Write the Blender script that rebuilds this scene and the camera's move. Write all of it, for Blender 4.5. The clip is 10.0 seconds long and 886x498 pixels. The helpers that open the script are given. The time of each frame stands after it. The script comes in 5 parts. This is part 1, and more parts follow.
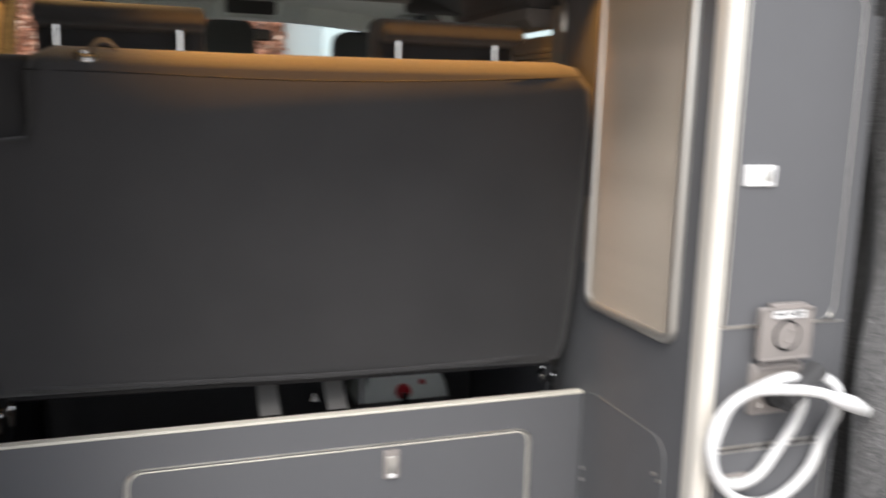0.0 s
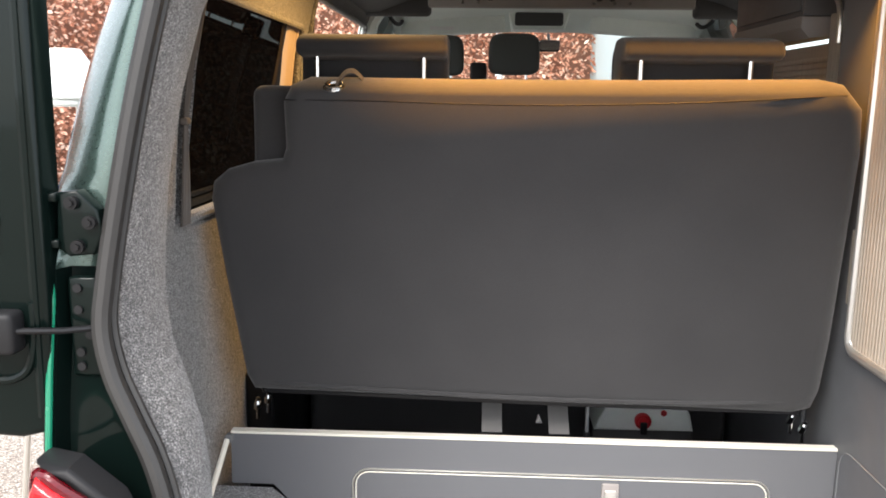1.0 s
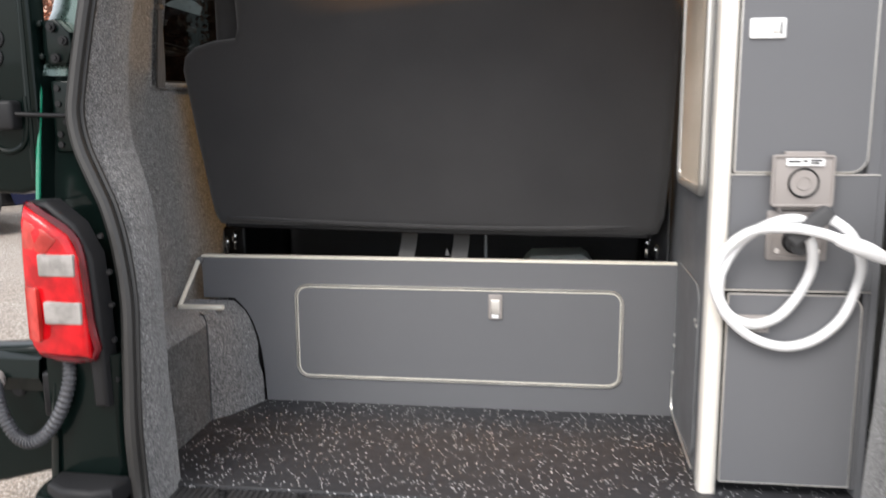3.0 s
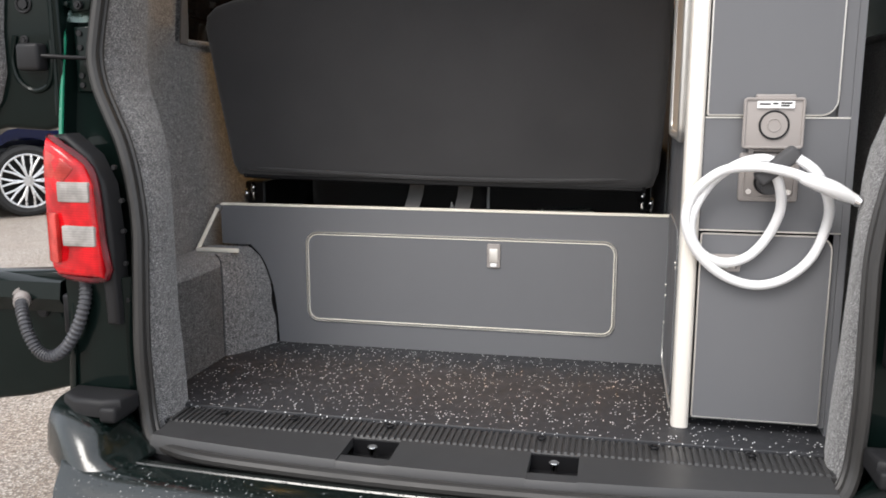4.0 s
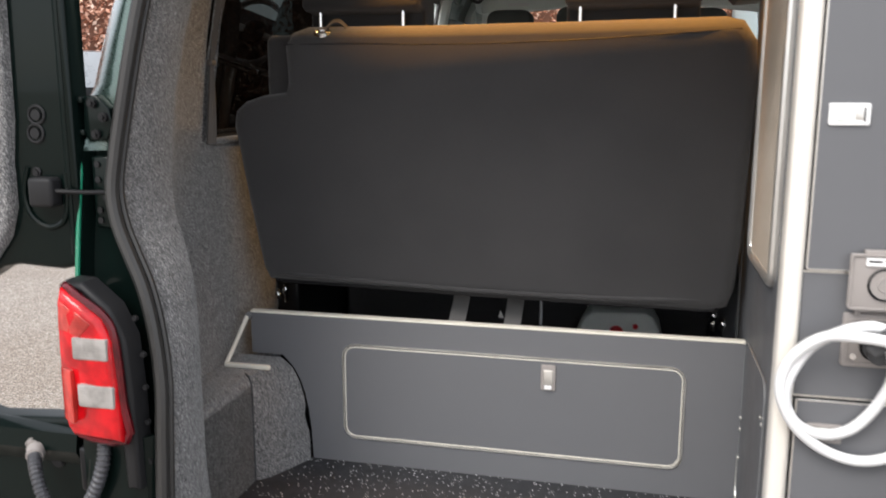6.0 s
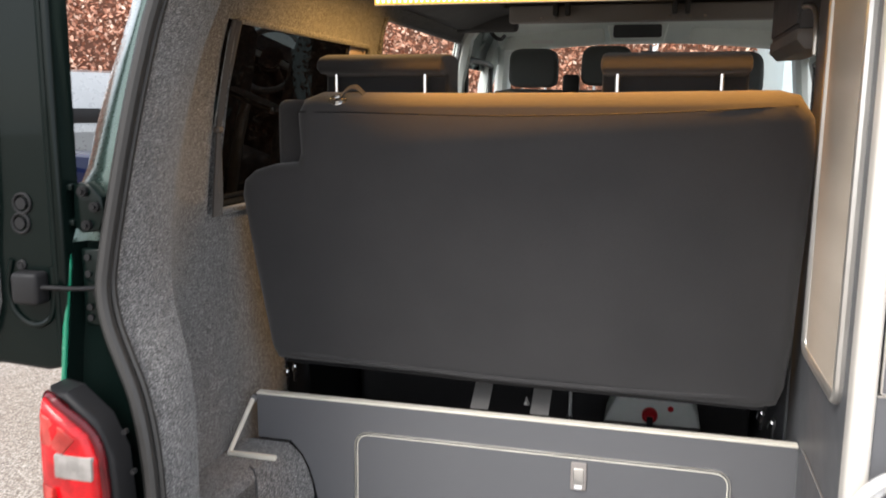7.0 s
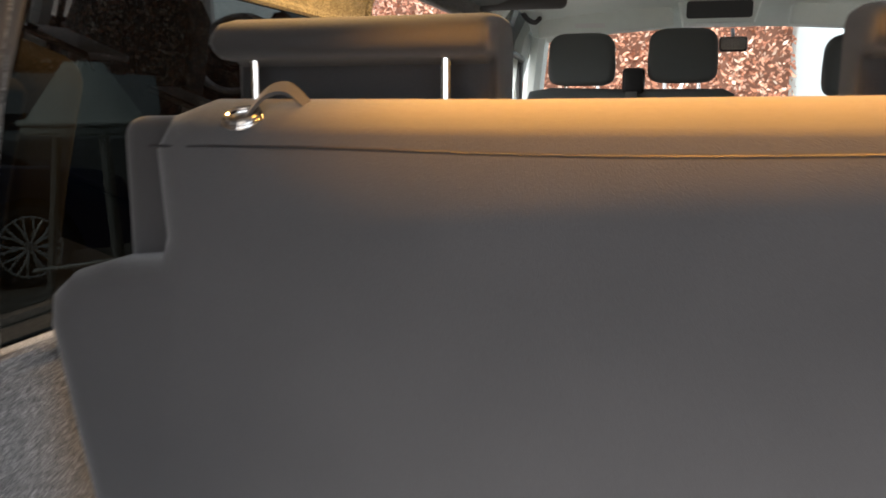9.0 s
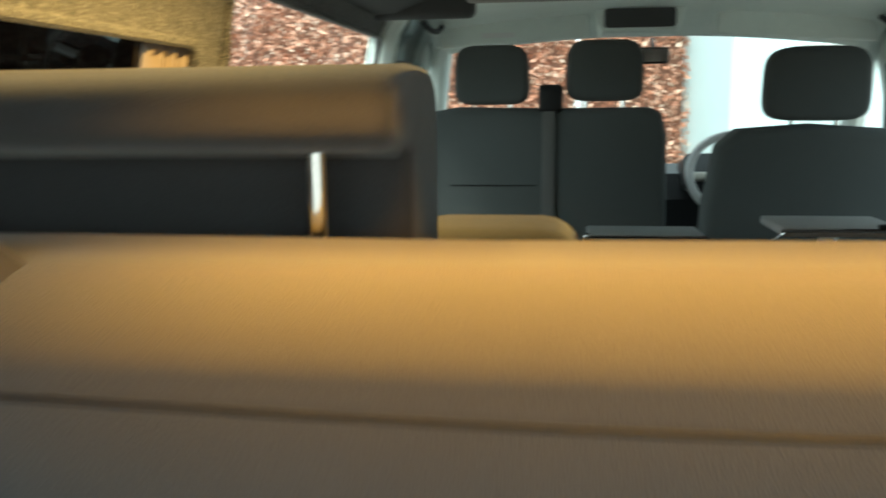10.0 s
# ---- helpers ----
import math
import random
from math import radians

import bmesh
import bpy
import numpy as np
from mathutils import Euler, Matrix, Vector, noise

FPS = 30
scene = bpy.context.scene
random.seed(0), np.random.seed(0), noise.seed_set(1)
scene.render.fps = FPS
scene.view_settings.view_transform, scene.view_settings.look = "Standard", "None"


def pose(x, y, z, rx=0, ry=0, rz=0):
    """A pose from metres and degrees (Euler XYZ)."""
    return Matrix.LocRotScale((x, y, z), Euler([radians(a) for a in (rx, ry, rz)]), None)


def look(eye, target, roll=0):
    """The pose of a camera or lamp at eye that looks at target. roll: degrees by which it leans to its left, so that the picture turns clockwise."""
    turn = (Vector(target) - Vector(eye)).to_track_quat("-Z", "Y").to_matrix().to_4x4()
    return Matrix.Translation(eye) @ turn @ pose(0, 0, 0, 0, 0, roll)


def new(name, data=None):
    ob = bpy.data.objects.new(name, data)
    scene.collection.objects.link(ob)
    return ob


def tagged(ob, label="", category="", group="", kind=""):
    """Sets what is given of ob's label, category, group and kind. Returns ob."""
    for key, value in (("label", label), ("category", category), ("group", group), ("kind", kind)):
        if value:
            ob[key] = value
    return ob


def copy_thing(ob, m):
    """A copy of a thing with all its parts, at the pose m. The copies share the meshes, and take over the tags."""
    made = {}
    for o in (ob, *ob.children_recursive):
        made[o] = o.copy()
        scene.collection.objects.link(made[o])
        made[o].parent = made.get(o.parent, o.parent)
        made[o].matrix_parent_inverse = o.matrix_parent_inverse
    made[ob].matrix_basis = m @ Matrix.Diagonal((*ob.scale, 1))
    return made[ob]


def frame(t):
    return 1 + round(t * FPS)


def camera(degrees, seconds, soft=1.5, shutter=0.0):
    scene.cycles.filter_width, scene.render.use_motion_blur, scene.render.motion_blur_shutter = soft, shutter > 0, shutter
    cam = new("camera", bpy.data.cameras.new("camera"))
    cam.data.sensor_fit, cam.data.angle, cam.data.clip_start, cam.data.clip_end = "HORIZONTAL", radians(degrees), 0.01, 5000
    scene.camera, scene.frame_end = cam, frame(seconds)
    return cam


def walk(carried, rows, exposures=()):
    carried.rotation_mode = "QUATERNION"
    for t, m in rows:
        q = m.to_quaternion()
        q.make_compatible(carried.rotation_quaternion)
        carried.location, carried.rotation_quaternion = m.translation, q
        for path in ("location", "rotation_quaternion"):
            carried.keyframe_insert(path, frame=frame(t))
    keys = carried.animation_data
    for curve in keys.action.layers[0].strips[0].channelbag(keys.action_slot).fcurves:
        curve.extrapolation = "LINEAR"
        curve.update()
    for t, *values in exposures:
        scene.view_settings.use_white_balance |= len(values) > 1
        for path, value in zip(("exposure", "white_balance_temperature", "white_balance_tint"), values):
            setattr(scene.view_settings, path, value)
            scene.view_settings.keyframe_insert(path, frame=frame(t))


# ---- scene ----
# Camera and its walk
cam = camera(56.0, 10.0, soft=1.7, shutter=0.5)
PATH = [
    (0, (-0.446, -0.966, 1.628), (0.19, 0.899, 1.283), 1.4),
    (0.5, (-0.334, -0.965, 1.667), (-0.243, 1.001, 1.311), 1.6),
    (1, (-0.282, -0.966, 1.675), (-0.364, 1.0, 1.319), 0.8),
    (1.5, (-0.141, -1.005, 1.635), (-0.295, 0.959, 1.288), 0.5),
    (2, (-0.102, -1.12, 1.562), (-0.296, 0.838, 1.204), 0.2),
    (2.5, (-0.047, -1.298, 1.478), (-0.26, 0.66, 1.129), -0.1),
    (3, (0.154, -1.445, 1.382), (-0.109, 0.508, 1.036), -0.4),
    (3.2, (0.218, -1.495, 1.352), (-0.069, 0.453, 1.002), -0.1),
    (4.5, (0.328, -1.544, 1.263), (-0.123, 0.373, 0.91), -0.2),
    (5, (0.324, -1.489, 1.353), (-0.144, 0.423, 0.996), -0.2),
    (5.5, (0.291, -1.401, 1.441), (-0.17, 0.51, 1.074), -0.3),
    (6, (0.206, -1.312, 1.553), (-0.246, 0.6, 1.183), 0.0),
    (6.2, (0.172, -1.29, 1.587), (-0.288, 0.621, 1.213), -0.0),
    (7.3, (0.145, -1.022, 1.702), (-0.354, 0.887, 1.374), 0.5),
    (7.5, (0.138, -0.929, 1.708), (-0.367, 0.978, 1.378), 0.4),
    (8, (0.022, -0.687, 1.696), (-0.492, 1.216, 1.359), 0.4),
    (8.5, (-0.104, -0.406, 1.69), (-0.601, 1.501, 1.35), 0.3),
    (9, (-0.169, -0.071, 1.706), (-0.676, 1.834, 1.369), 0.0),
    (9.5, (-0.214, 0.168, 1.741), (-0.72, 2.073, 1.4), 0.2),
    (10, (-0.266, 0.357, 1.783), (-0.539, 2.308, 1.443), -0.6),
]
EXPOSURES = [(0.0, 1.05, 6500, 10), (0.5, 1.75, 6500, 10), (1.0, 1.82, 6500, 10), (2.0, 1.64, 6500, 10), (2.5, 1.4, 6500, 10), (4.5, 1.05, 6500, 10), (6.0, 1.04, 6500, 10),
             (7.5, 1.52, 6500, 10), (8.2, 1.8, 6500, 10), (9.0, 2.05, 6500, 10), (9.5, 1.85, 6400, 5), (10.0, 1.78, 5950, -14)]
walk(cam, [(t, look(eye, target, roll)) for t, eye, target, roll in PATH], EXPOSURES)

# World, sun and lamps
def sky_world():
    world = bpy.data.worlds.new("overcast_sky")
    scene.world = world
    world.use_nodes = True
    nt = world.node_tree
    sky = nt.nodes.new("ShaderNodeTexSky")
    sky.sky_type = "NISHITA"
    sky.sun_disc = False
    sky.sun_elevation, sky.sun_rotation = radians(48), radians(200)
    sky.dust_density, sky.air_density, sky.ozone_density = 4.0, 1.0, 1.0
    soft = nt.nodes.new("ShaderNodeMix")
    soft.data_type = "RGBA"
    soft.inputs[0].default_value = 0.65
    soft.inputs[7].default_value = (9.0, 9.3, 9.8, 1)
    nt.links.new(sky.outputs[0], soft.inputs[6])
    nt.links.new(soft.outputs[2], nt.nodes["Background"].inputs[0])
    nt.nodes["Background"].inputs[1].default_value = 0.11


def sun_lamp():
    data = bpy.data.lights.new("sun", "SUN")
    data.energy, data.angle, data.color = 1.0, radians(25), (1.0, 0.97, 0.93)
    ob = new("sun", data)
    ob.matrix_world = look((-6, -12, 16), (0, 0, 0))


def side_strip_lamp(name, x, y0, y1, z, watts):
    data = bpy.data.lights.new(name, "AREA")
    data.shape, data.size, data.size_y = "RECTANGLE", 0.012, y1 - y0
    data.energy, data.color = watts, (1.0, 0.55, 0.16)
    new(name, data).matrix_world = Matrix.Translation((x, (y0 + y1) / 2, z)) @ pose(0, 0, 0, 0, 10, 0)
    data.spread = radians(150)


def strip_lamp(name, x0, x1, y, z, watts, target, spread=180, width=0.012):
    data = bpy.data.lights.new(name, "AREA")
    data.shape, data.size, data.size_y = "RECTANGLE", abs(x1 - x0), width
    data.energy, data.color, data.spread = watts, (1.0, 0.43, 0.065), radians(spread)
    ob = new(name, data)
    ob.matrix_world = Matrix.Translation(((x0 + x1) / 2, y, z)) @ pose(0, 0, 0, target, 0, 0)


sky_world()
sun_lamp()
strip_lamp("led_strip_lamp", -0.46, 0.45, 0.674, 1.896, 1.45, 12, 80, 0.034)
side_strip_lamp("side_led_lamp", -0.54, 0.92, 1.66, 2.050, 2.8)
XC = 0.055      # the van's middle
FLOOR = 0.574   # the load floor


# Materials
class Nodes:
    def __init__(self, name, rough=0.5, metal=0.0, coat=0.0):
        self.mat = bpy.data.materials.new(name)
        self.mat.use_nodes = True
        self.nt = self.mat.node_tree
        self.bsdf = self.nt.nodes["Principled BSDF"]
        self.bsdf.inputs["Roughness"].default_value = rough
        self.bsdf.inputs["Metallic"].default_value = metal
        self.bsdf.inputs["Coat Weight"].default_value = coat
        self.bsdf.inputs["Coat Roughness"].default_value = 0.04
        self.co = self.nt.nodes.new("ShaderNodeTexCoord").outputs["Object"]

    def node(self, kind, **inputs):
        n = self.nt.nodes.new(kind)
        for key, value in inputs.items():
            n.inputs[key.replace("_", " ")].default_value = value
        return n

    def link(self, a, b):
        self.nt.links.new(a, b)

    def noise(self, scale, detail=3.0, stretch=None):
        n = self.node("ShaderNodeTexNoise", Scale=scale, Detail=detail)
        if stretch:
            m = self.node("ShaderNodeMapping", Scale=stretch)
            self.link(self.co, m.inputs[0])
            self.link(m.outputs[0], n.inputs[0])
        else:
            self.link(self.co, n.inputs[0])
        return n.outputs[0]

    def cells(self, scale, rnd=1.0):
        n = self.node("ShaderNodeTexVoronoi", Scale=scale, Randomness=rnd)
        self.link(self.co, n.inputs["Vector"])
        return n

    def ramp(self, fac, *stops):
        n = self.nt.nodes.new("ShaderNodeValToRGB")
        el = n.color_ramp.elements
        while len(el) < len(stops):
            el.new(0.5)
        for e, (p, c) in zip(el, stops):
            e.position = p
            e.color = (*c, 1) if len(c) == 3 else c
        self.link(fac, n.inputs[0])
        return n.outputs[0]

    def mix(self, fac, a, b, how="MIX"):
        n = self.nt.nodes.new("ShaderNodeMix")
        n.data_type, n.blend_type = "RGBA", how
        for value, i in ((fac, 0), (a, 6), (b, 7)):
            if isinstance(value, (int, float)):
                n.inputs[i].default_value = value
            elif isinstance(value, tuple):
                n.inputs[i].default_value = (*value, 1)
            else:
                self.link(value, n.inputs[i])
        return n.outputs[2]

    def base(self, c):
        if isinstance(c, tuple):
            self.bsdf.inputs["Base Color"].default_value = (*c, 1)
        else:
            self.link(c, self.bsdf.inputs["Base Color"])
        return self

    def rough(self, c):
        self.link(c, self.bsdf.inputs["Roughness"])
        return self

    def bump(self, h, strength=0.3, distance=0.001):
        n = self.node("ShaderNodeBump", Strength=strength, Distance=distance)
        self.link(h, n.inputs["Height"])
        self.link(n.outputs[0], self.bsdf.inputs["Normal"])
        return self


def grey(v):
    return (v, v, v)


def plain(name, colour, rough=0.5, metal=0.0, coat=0.0, vary=0.12, scale=40.0, bump=0.08, spec=0.5):
    m = Nodes(name, rough, metal, coat)
    m.bsdf.inputs["Specular IOR Level"].default_value = spec
    lo = tuple(c * (1 - vary) for c in colour)
    hi = tuple(min(1, c * (1 + vary)) for c in colour)
    m.base(m.mix(m.noise(scale / 8, 4), m.mix(m.noise(scale), lo, colour), hi))
    m.rough(m.ramp(m.noise(scale / 4), (0.3, grey(max(0.02, rough - 0.06))), (0.7, grey(min(1, rough + 0.06)))))
    if bump:
        m.bump(m.noise(scale * 10), bump, 0.0005)
    return m.mat


def carpet_material():
    m = Nodes("speckled_grey_carpet", 1.0)
    fine = m.ramp(m.noise(360, 3), (0.34, (0.050, 0.050, 0.052)), (0.47, (0.145, 0.144, 0.146)), (0.56, (0.25, 0.247, 0.245)), (0.68, (0.54, 0.53, 0.52)))
    tuft = m.ramp(m.noise(120, 4, (1.0, 1.0, 0.6)), (0.34, grey(0.55)), (0.5, grey(0.9)), (0.68, grey(1.0)))
    worn = m.ramp(m.noise(7, 4), (0.3, grey(0.82)), (0.7, grey(1.0)))
    m.base(m.mix(1.0, fine, m.mix(1.0, tuft, worn, "MULTIPLY"), "MULTIPLY"))
    m.bump(m.mix(0.5, m.noise(420, 3), m.noise(120, 3)), 0.8, 0.004)
    m.bsdf.inputs["Sheen Weight"].default_value = 0.3
    return m.mat


def laminate_material():
    m = Nodes("dark_grey_laminate", 0.48)
    m.base(m.mix(m.noise(3, 4), (0.118, 0.121, 0.130), (0.135, 0.138, 0.146)))
    m.rough(m.ramp(m.noise(14, 5), (0.3, grey(0.42)), (0.7, grey(0.54))))
    m.bump(m.noise(900, 2), 0.12, 0.0004)
    return m.mat


def fabric_material():
    m = Nodes("charcoal_upholstery", 0.95)
    weave = m.noise(900, 2)
    tone = m.mix(m.ramp(m.noise(5, 5), (0.3, grey(0)), (0.7, grey(1))), (0.030, 0.0295, 0.031), (0.039, 0.038, 0.0395))
    m.base(m.mix(1.0, tone, m.ramp(weave, (0.3, grey(0.75)), (0.7, grey(1.0))), "MULTIPLY"))
    both = m.mix(0.35, weave, m.noise(3.5, 3))
    m.bump(both, 0.25, 0.004)
    m.bsdf.inputs["Sheen Weight"].default_value = 0.25
    return m.mat


def floor_material():
    m = Nodes("black_rubber_with_white_flecks", 0.55)
    warp = m.node("ShaderNodeMapping", Scale=(1.15, 0.70, 1.0))
    m.link(m.co, warp.inputs[0])
    v = m.node("ShaderNodeTexVoronoi", Scale=165.0)
    m.link(warp.outputs[0], v.inputs["Vector"])
    pick = m.node("ShaderNodeSeparateColor")
    m.link(v.outputs["Color"], pick.inputs[0])
    near = m.ramp(v.outputs["Distance"], (0.25, grey(1)), (0.31, grey(0)))
    some = m.ramp(pick.outputs[0], (0.77, grey(0)), (0.79, grey(1)))
    fleck = m.mix(1.0, near, some, "MULTIPLY")
    ground = m.mix(m.noise(60, 5), (0.017, 0.018, 0.021), (0.032, 0.033, 0.037))
    m.base(m.mix(fleck, ground, (0.82, 0.83, 0.84)))
    m.rough(m.ramp(m.noise(20, 5), (0.3, grey(0.45)), (0.7, grey(0.65))))
    m.bump(m.noise(500, 3), 0.35, 0.001)
    return m.mat


def paint_material(name, colour, wet_drops=False, coat=0.7, ior=1.42):
    m = Nodes(name, 0.4, 0.0, coat)
    m.bsdf.inputs["Specular IOR Level"].default_value = 0.05
    m.bsdf.inputs["Coat IOR"].default_value = ior
    m.base(m.mix(m.noise(900, 1), tuple(c * 0.7 for c in colour), tuple(c * 1.35 for c in colour)))
    m.bsdf.inputs["Coat Roughness"].default_value = 0.16 if wet_drops else 0.05
    if not wet_drops:
        return m.mat
    drops = m.cells(190)
    some = m.node("ShaderNodeSeparateColor")
    m.link(drops.outputs["Color"], some.inputs[0])
    wet = m.mix(1.0, m.ramp(drops.outputs["Distance"], (0.05, grey(1)), (0.32, grey(0))),
                m.ramp(some.outputs[1], (0.60, grey(0)), (0.64, grey(1))), "MULTIPLY")
    n = m.node("ShaderNodeBump", Strength=0.5, Distance=0.002)
    m.link(wet, n.inputs["Height"])
    m.link(n.outputs[0], m.bsdf.inputs["Normal"])
    m.link(n.outputs[0], m.bsdf.inputs["Coat Normal"])
    return m.mat


def glass_material(name, tint, gloss):
    m = Nodes(name)
    nt = m.nt
    see = nt.nodes.new("ShaderNodeBsdfTransparent")
    see.inputs[0].default_value = (*tint, 1)
    shine = nt.nodes.new("ShaderNodeBsdfGlossy")
    shine.inputs["Roughness"].default_value = 0.02
    mixer = nt.nodes.new("ShaderNodeMixShader")
    mixer.inputs[0].default_value = gloss
    m.link(see.outputs[0], mixer.inputs[1])
    m.link(shine.outputs[0], mixer.inputs[2])
    m.link(mixer.outputs[0], nt.nodes["Material Output"].inputs["Surface"])
    return m.mat


def gravel_material():
    m = Nodes("wet_tarmac_with_pale_grit", 0.7)
    v = m.cells(135)
    pick = m.node("ShaderNodeSeparateColor")
    m.link(v.outputs["Color"], pick.inputs[0])
    stone = m.ramp(pick.outputs[0], (0.1, (0.20, 0.165, 0.135)), (0.45, (0.39, 0.335, 0.285)), (0.75, (0.52, 0.46, 0.405)), (0.95, (0.70, 0.645, 0.58)))
    gaps = m.ramp(v.outputs["Distance"], (0.35, grey(1)), (0.72, grey(0.50)))
    m.base(m.mix(1.0, m.mix(m.ramp(m.noise(0.7, 6), (0.42, grey(0)), (0.62, grey(1))), stone, m.mix(0.35, stone, (0.26, 0.19, 0.13))), gaps, "MULTIPLY"))
    m.bump(v.outputs["Distance"], 0.6, 0.006)
    return m.mat


def leaf_material():
    m = Nodes("copper_beech_leaf", 0.55)
    rnd = m.nt.nodes.new("ShaderNodeNewGeometry").outputs["Random Per Island"]
    m.base(m.ramp(rnd, (0.0, (0.22, 0.075, 0.04)), (0.35, (0.46, 0.19, 0.11)), (0.7, (0.66, 0.36, 0.25)), (1.0, (0.80, 0.62, 0.50))))
    m.bsdf.inputs["Subsurface Weight"].default_value = 0.0
    return m.mat


def lens_material(name, colour):
    m = Nodes(name, 0.12, 0.0, 0.5)
    m.bsdf.inputs["Specular IOR Level"].default_value = 0.25
    w = m.node("ShaderNodeTexWave", Scale=60.0, Distortion=0.3)
    w.bands_direction = "Z"
    m.link(m.co, w.inputs[0])
    shade = m.ramp(m.noise(26, 3), (0.35, grey(0.55)), (0.6, grey(1.0)))
    m.base(m.mix(1.0, m.mix(w.outputs[0], tuple(c * 0.86 for c in colour), colour), shade, "MULTIPLY"))
    m.bump(w.outputs[0], 0.14, 0.0015)
    return m.mat


def glow_material(name, colour, strength):
    m = Nodes(name)
    m.base(colour)
    m.bsdf.inputs["Emission Color"].default_value = (*colour, 1)
    m.bsdf.inputs["Emission Strength"].default_value = strength
    return m.mat


def wood_material():
    m = Nodes("pale_wood_slat", 0.5)
    grain = m.noise(30, 4, (6.0, 6.0, 0.4))
    m.base(m.ramp(grain, (0.3, (0.36, 0.31, 0.25)), (0.7, (0.48, 0.42, 0.35))))
    m.bump(grain, 0.2, 0.001)
    return m.mat


CARPET = carpet_material()
LAMINATE = laminate_material()
FABRIC = fabric_material()
RUBBER_FLOOR = floor_material()
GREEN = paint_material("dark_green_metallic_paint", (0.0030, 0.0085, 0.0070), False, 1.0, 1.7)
# metallic body green with the sky's reflection put into a lighter base
SKY_LIT_GREEN = plain("sky_lit_green_paint", (0.065, 0.105, 0.092), 0.30, 0.75, 1.0, vary=0.15, scale=900, bump=0)
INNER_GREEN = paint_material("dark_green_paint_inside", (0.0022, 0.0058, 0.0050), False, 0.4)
WET_GREEN = paint_material("wet_dark_green_paint", (0.0022, 0.0058, 0.0050), True, 1.0, 1.65)
# brighter copy of the body green, for its edge catching the light
LIT_EDGE = plain("lit_green_edge", (0.010, 0.20, 0.11), 0.3, 0.0, 0.6)
BLUE = paint_material("dark_blue_car_paint", (0.006, 0.010, 0.038))
TINT = glass_material("privacy_glass", (0.0075, 0.0088, 0.0084), 0.07)
CLEAR = glass_material("clear_glass", (0.95, 0.98, 0.965), 0.04)
TARMAC = gravel_material()
LEAF = leaf_material()
RED = lens_material("red_lens", (0.62, 0.004, 0.010))
CLEAR_LENS = lens_material("clear_ribbed_lens", (0.36, 0.34, 0.32))
# pale red of the side lens zone and of the painted reflection above
AMBER = lens_material("pale_red_lens_and_glint", (0.58, 0.05, 0.04))
DARK_RED = lens_material("deep_red_lens", (0.11, 0.001, 0.006))
WOOD = wood_material()
WATER = plain("rain_water", (0.03, 0.035, 0.035), 0.03, 0.0, 1.0, bump=0, spec=1.0)
LED = glow_material("led_diode", (1.0, 0.74, 0.32), 3.0)
LED_TAPE = glow_material("led_tape", (1.0, 0.56, 0.13), 0.34)
BLACK = plain("black_plastic", (0.015, 0.015, 0.016), 0.5, spec=0.22)
PLATE = plain("ribbed_black_plastic", (0.036, 0.036, 0.037), 0.40, vary=0.2)
BLACK_SOFT = plain("black_rubber_seal", (0.022, 0.021, 0.020), 0.5, vary=0.25)
SATIN_BLACK = plain("satin_black_steel", (0.010, 0.010, 0.011), 0.35, spec=0.25)
CREAM = plain("cream_edging", (0.74, 0.71, 0.62), 0.45)
ALU = plain("brushed_aluminium", (0.72, 0.70, 0.66), 0.34, 0.85, vary=0.05)
POST = plain("satin_aluminium_post", (0.84, 0.80, 0.73), 0.38, 0.25, vary=0.04)
CHROME = plain("chrome", (0.80, 0.80, 0.80), 0.10, 1.0, vary=0.03, bump=0)
TAUPE = plain("taupe_grey_plastic", (0.29, 0.265, 0.25), 0.45)
WHITE = plain("white_plastic", (0.80, 0.80, 0.80), 0.40, vary=0.04)
PALE = plain("pale_grey_headlining", (0.80, 0.85, 0.82), 0.9)
PELMET = plain("pale_grey_pelmet", (0.36, 0.35, 0.345), 0.5)
CEILING = plain("warm_grey_roof_lining", (0.30, 0.285, 0.27), 0.85)
TRIM = plain("mid_grey_trim", (0.16, 0.165, 0.17), 0.7)
DARK_TRIM = plain("dark_grey_trim", (0.06, 0.06, 0.062), 0.8)
SEAT_CLOTH = plain("dark_cab_cloth", (0.070, 0.076, 0.076), 0.95, bump=0.3)
TYRE = plain("tyre_rubber", (0.02, 0.02, 0.02), 0.8)
ALLOY = plain("silver_alloy", (0.70, 0.70, 0.70), 0.28, 0.7, vary=0.05)
RED_PLASTIC = plain("red_plastic", (0.55, 0.02, 0.03), 0.4)
GREY_STRAP = plain("grey_webbing", (0.10, 0.097, 0.095), 0.85)
GREY_CURTAIN = plain("grey_brown_curtain", (0.105, 0.093, 0.084), 0.95, bump=0.3)
CURTAIN = plain("beige_curtain", (0.42, 0.34, 0.28), 0.95)
SILVER = plain("silver_van_paint", (0.34, 0.355, 0.365), 0.3, 0.3, 0.6)
RENDERED = plain("white_render", (0.50, 0.60, 0.62), 0.9)
BARK = plain("dead_leaf_and_twig", (0.22, 0.11, 0.075), 0.95, vary=0.4)


# Builders
def finish(bm, angle=35.0):
    bmesh.ops.recalc_face_normals(bm, faces=bm.faces)
    me = bpy.data.meshes.new("mesh")
    bm.to_mesh(me)
    bm.free()
    me.polygons.foreach_set("use_smooth", [True] * len(me.polygons))
    me.set_sharp_from_angle(angle=radians(angle))
    return me


def part(name, bm, material, parent=None, label="", angle=35.0):
    me = finish(bm, angle)
    me.name = name
    me.materials.append(material)
    ob = new(name, me)
    ob.parent = parent
    if label:
        ob["label"] = label
    return ob


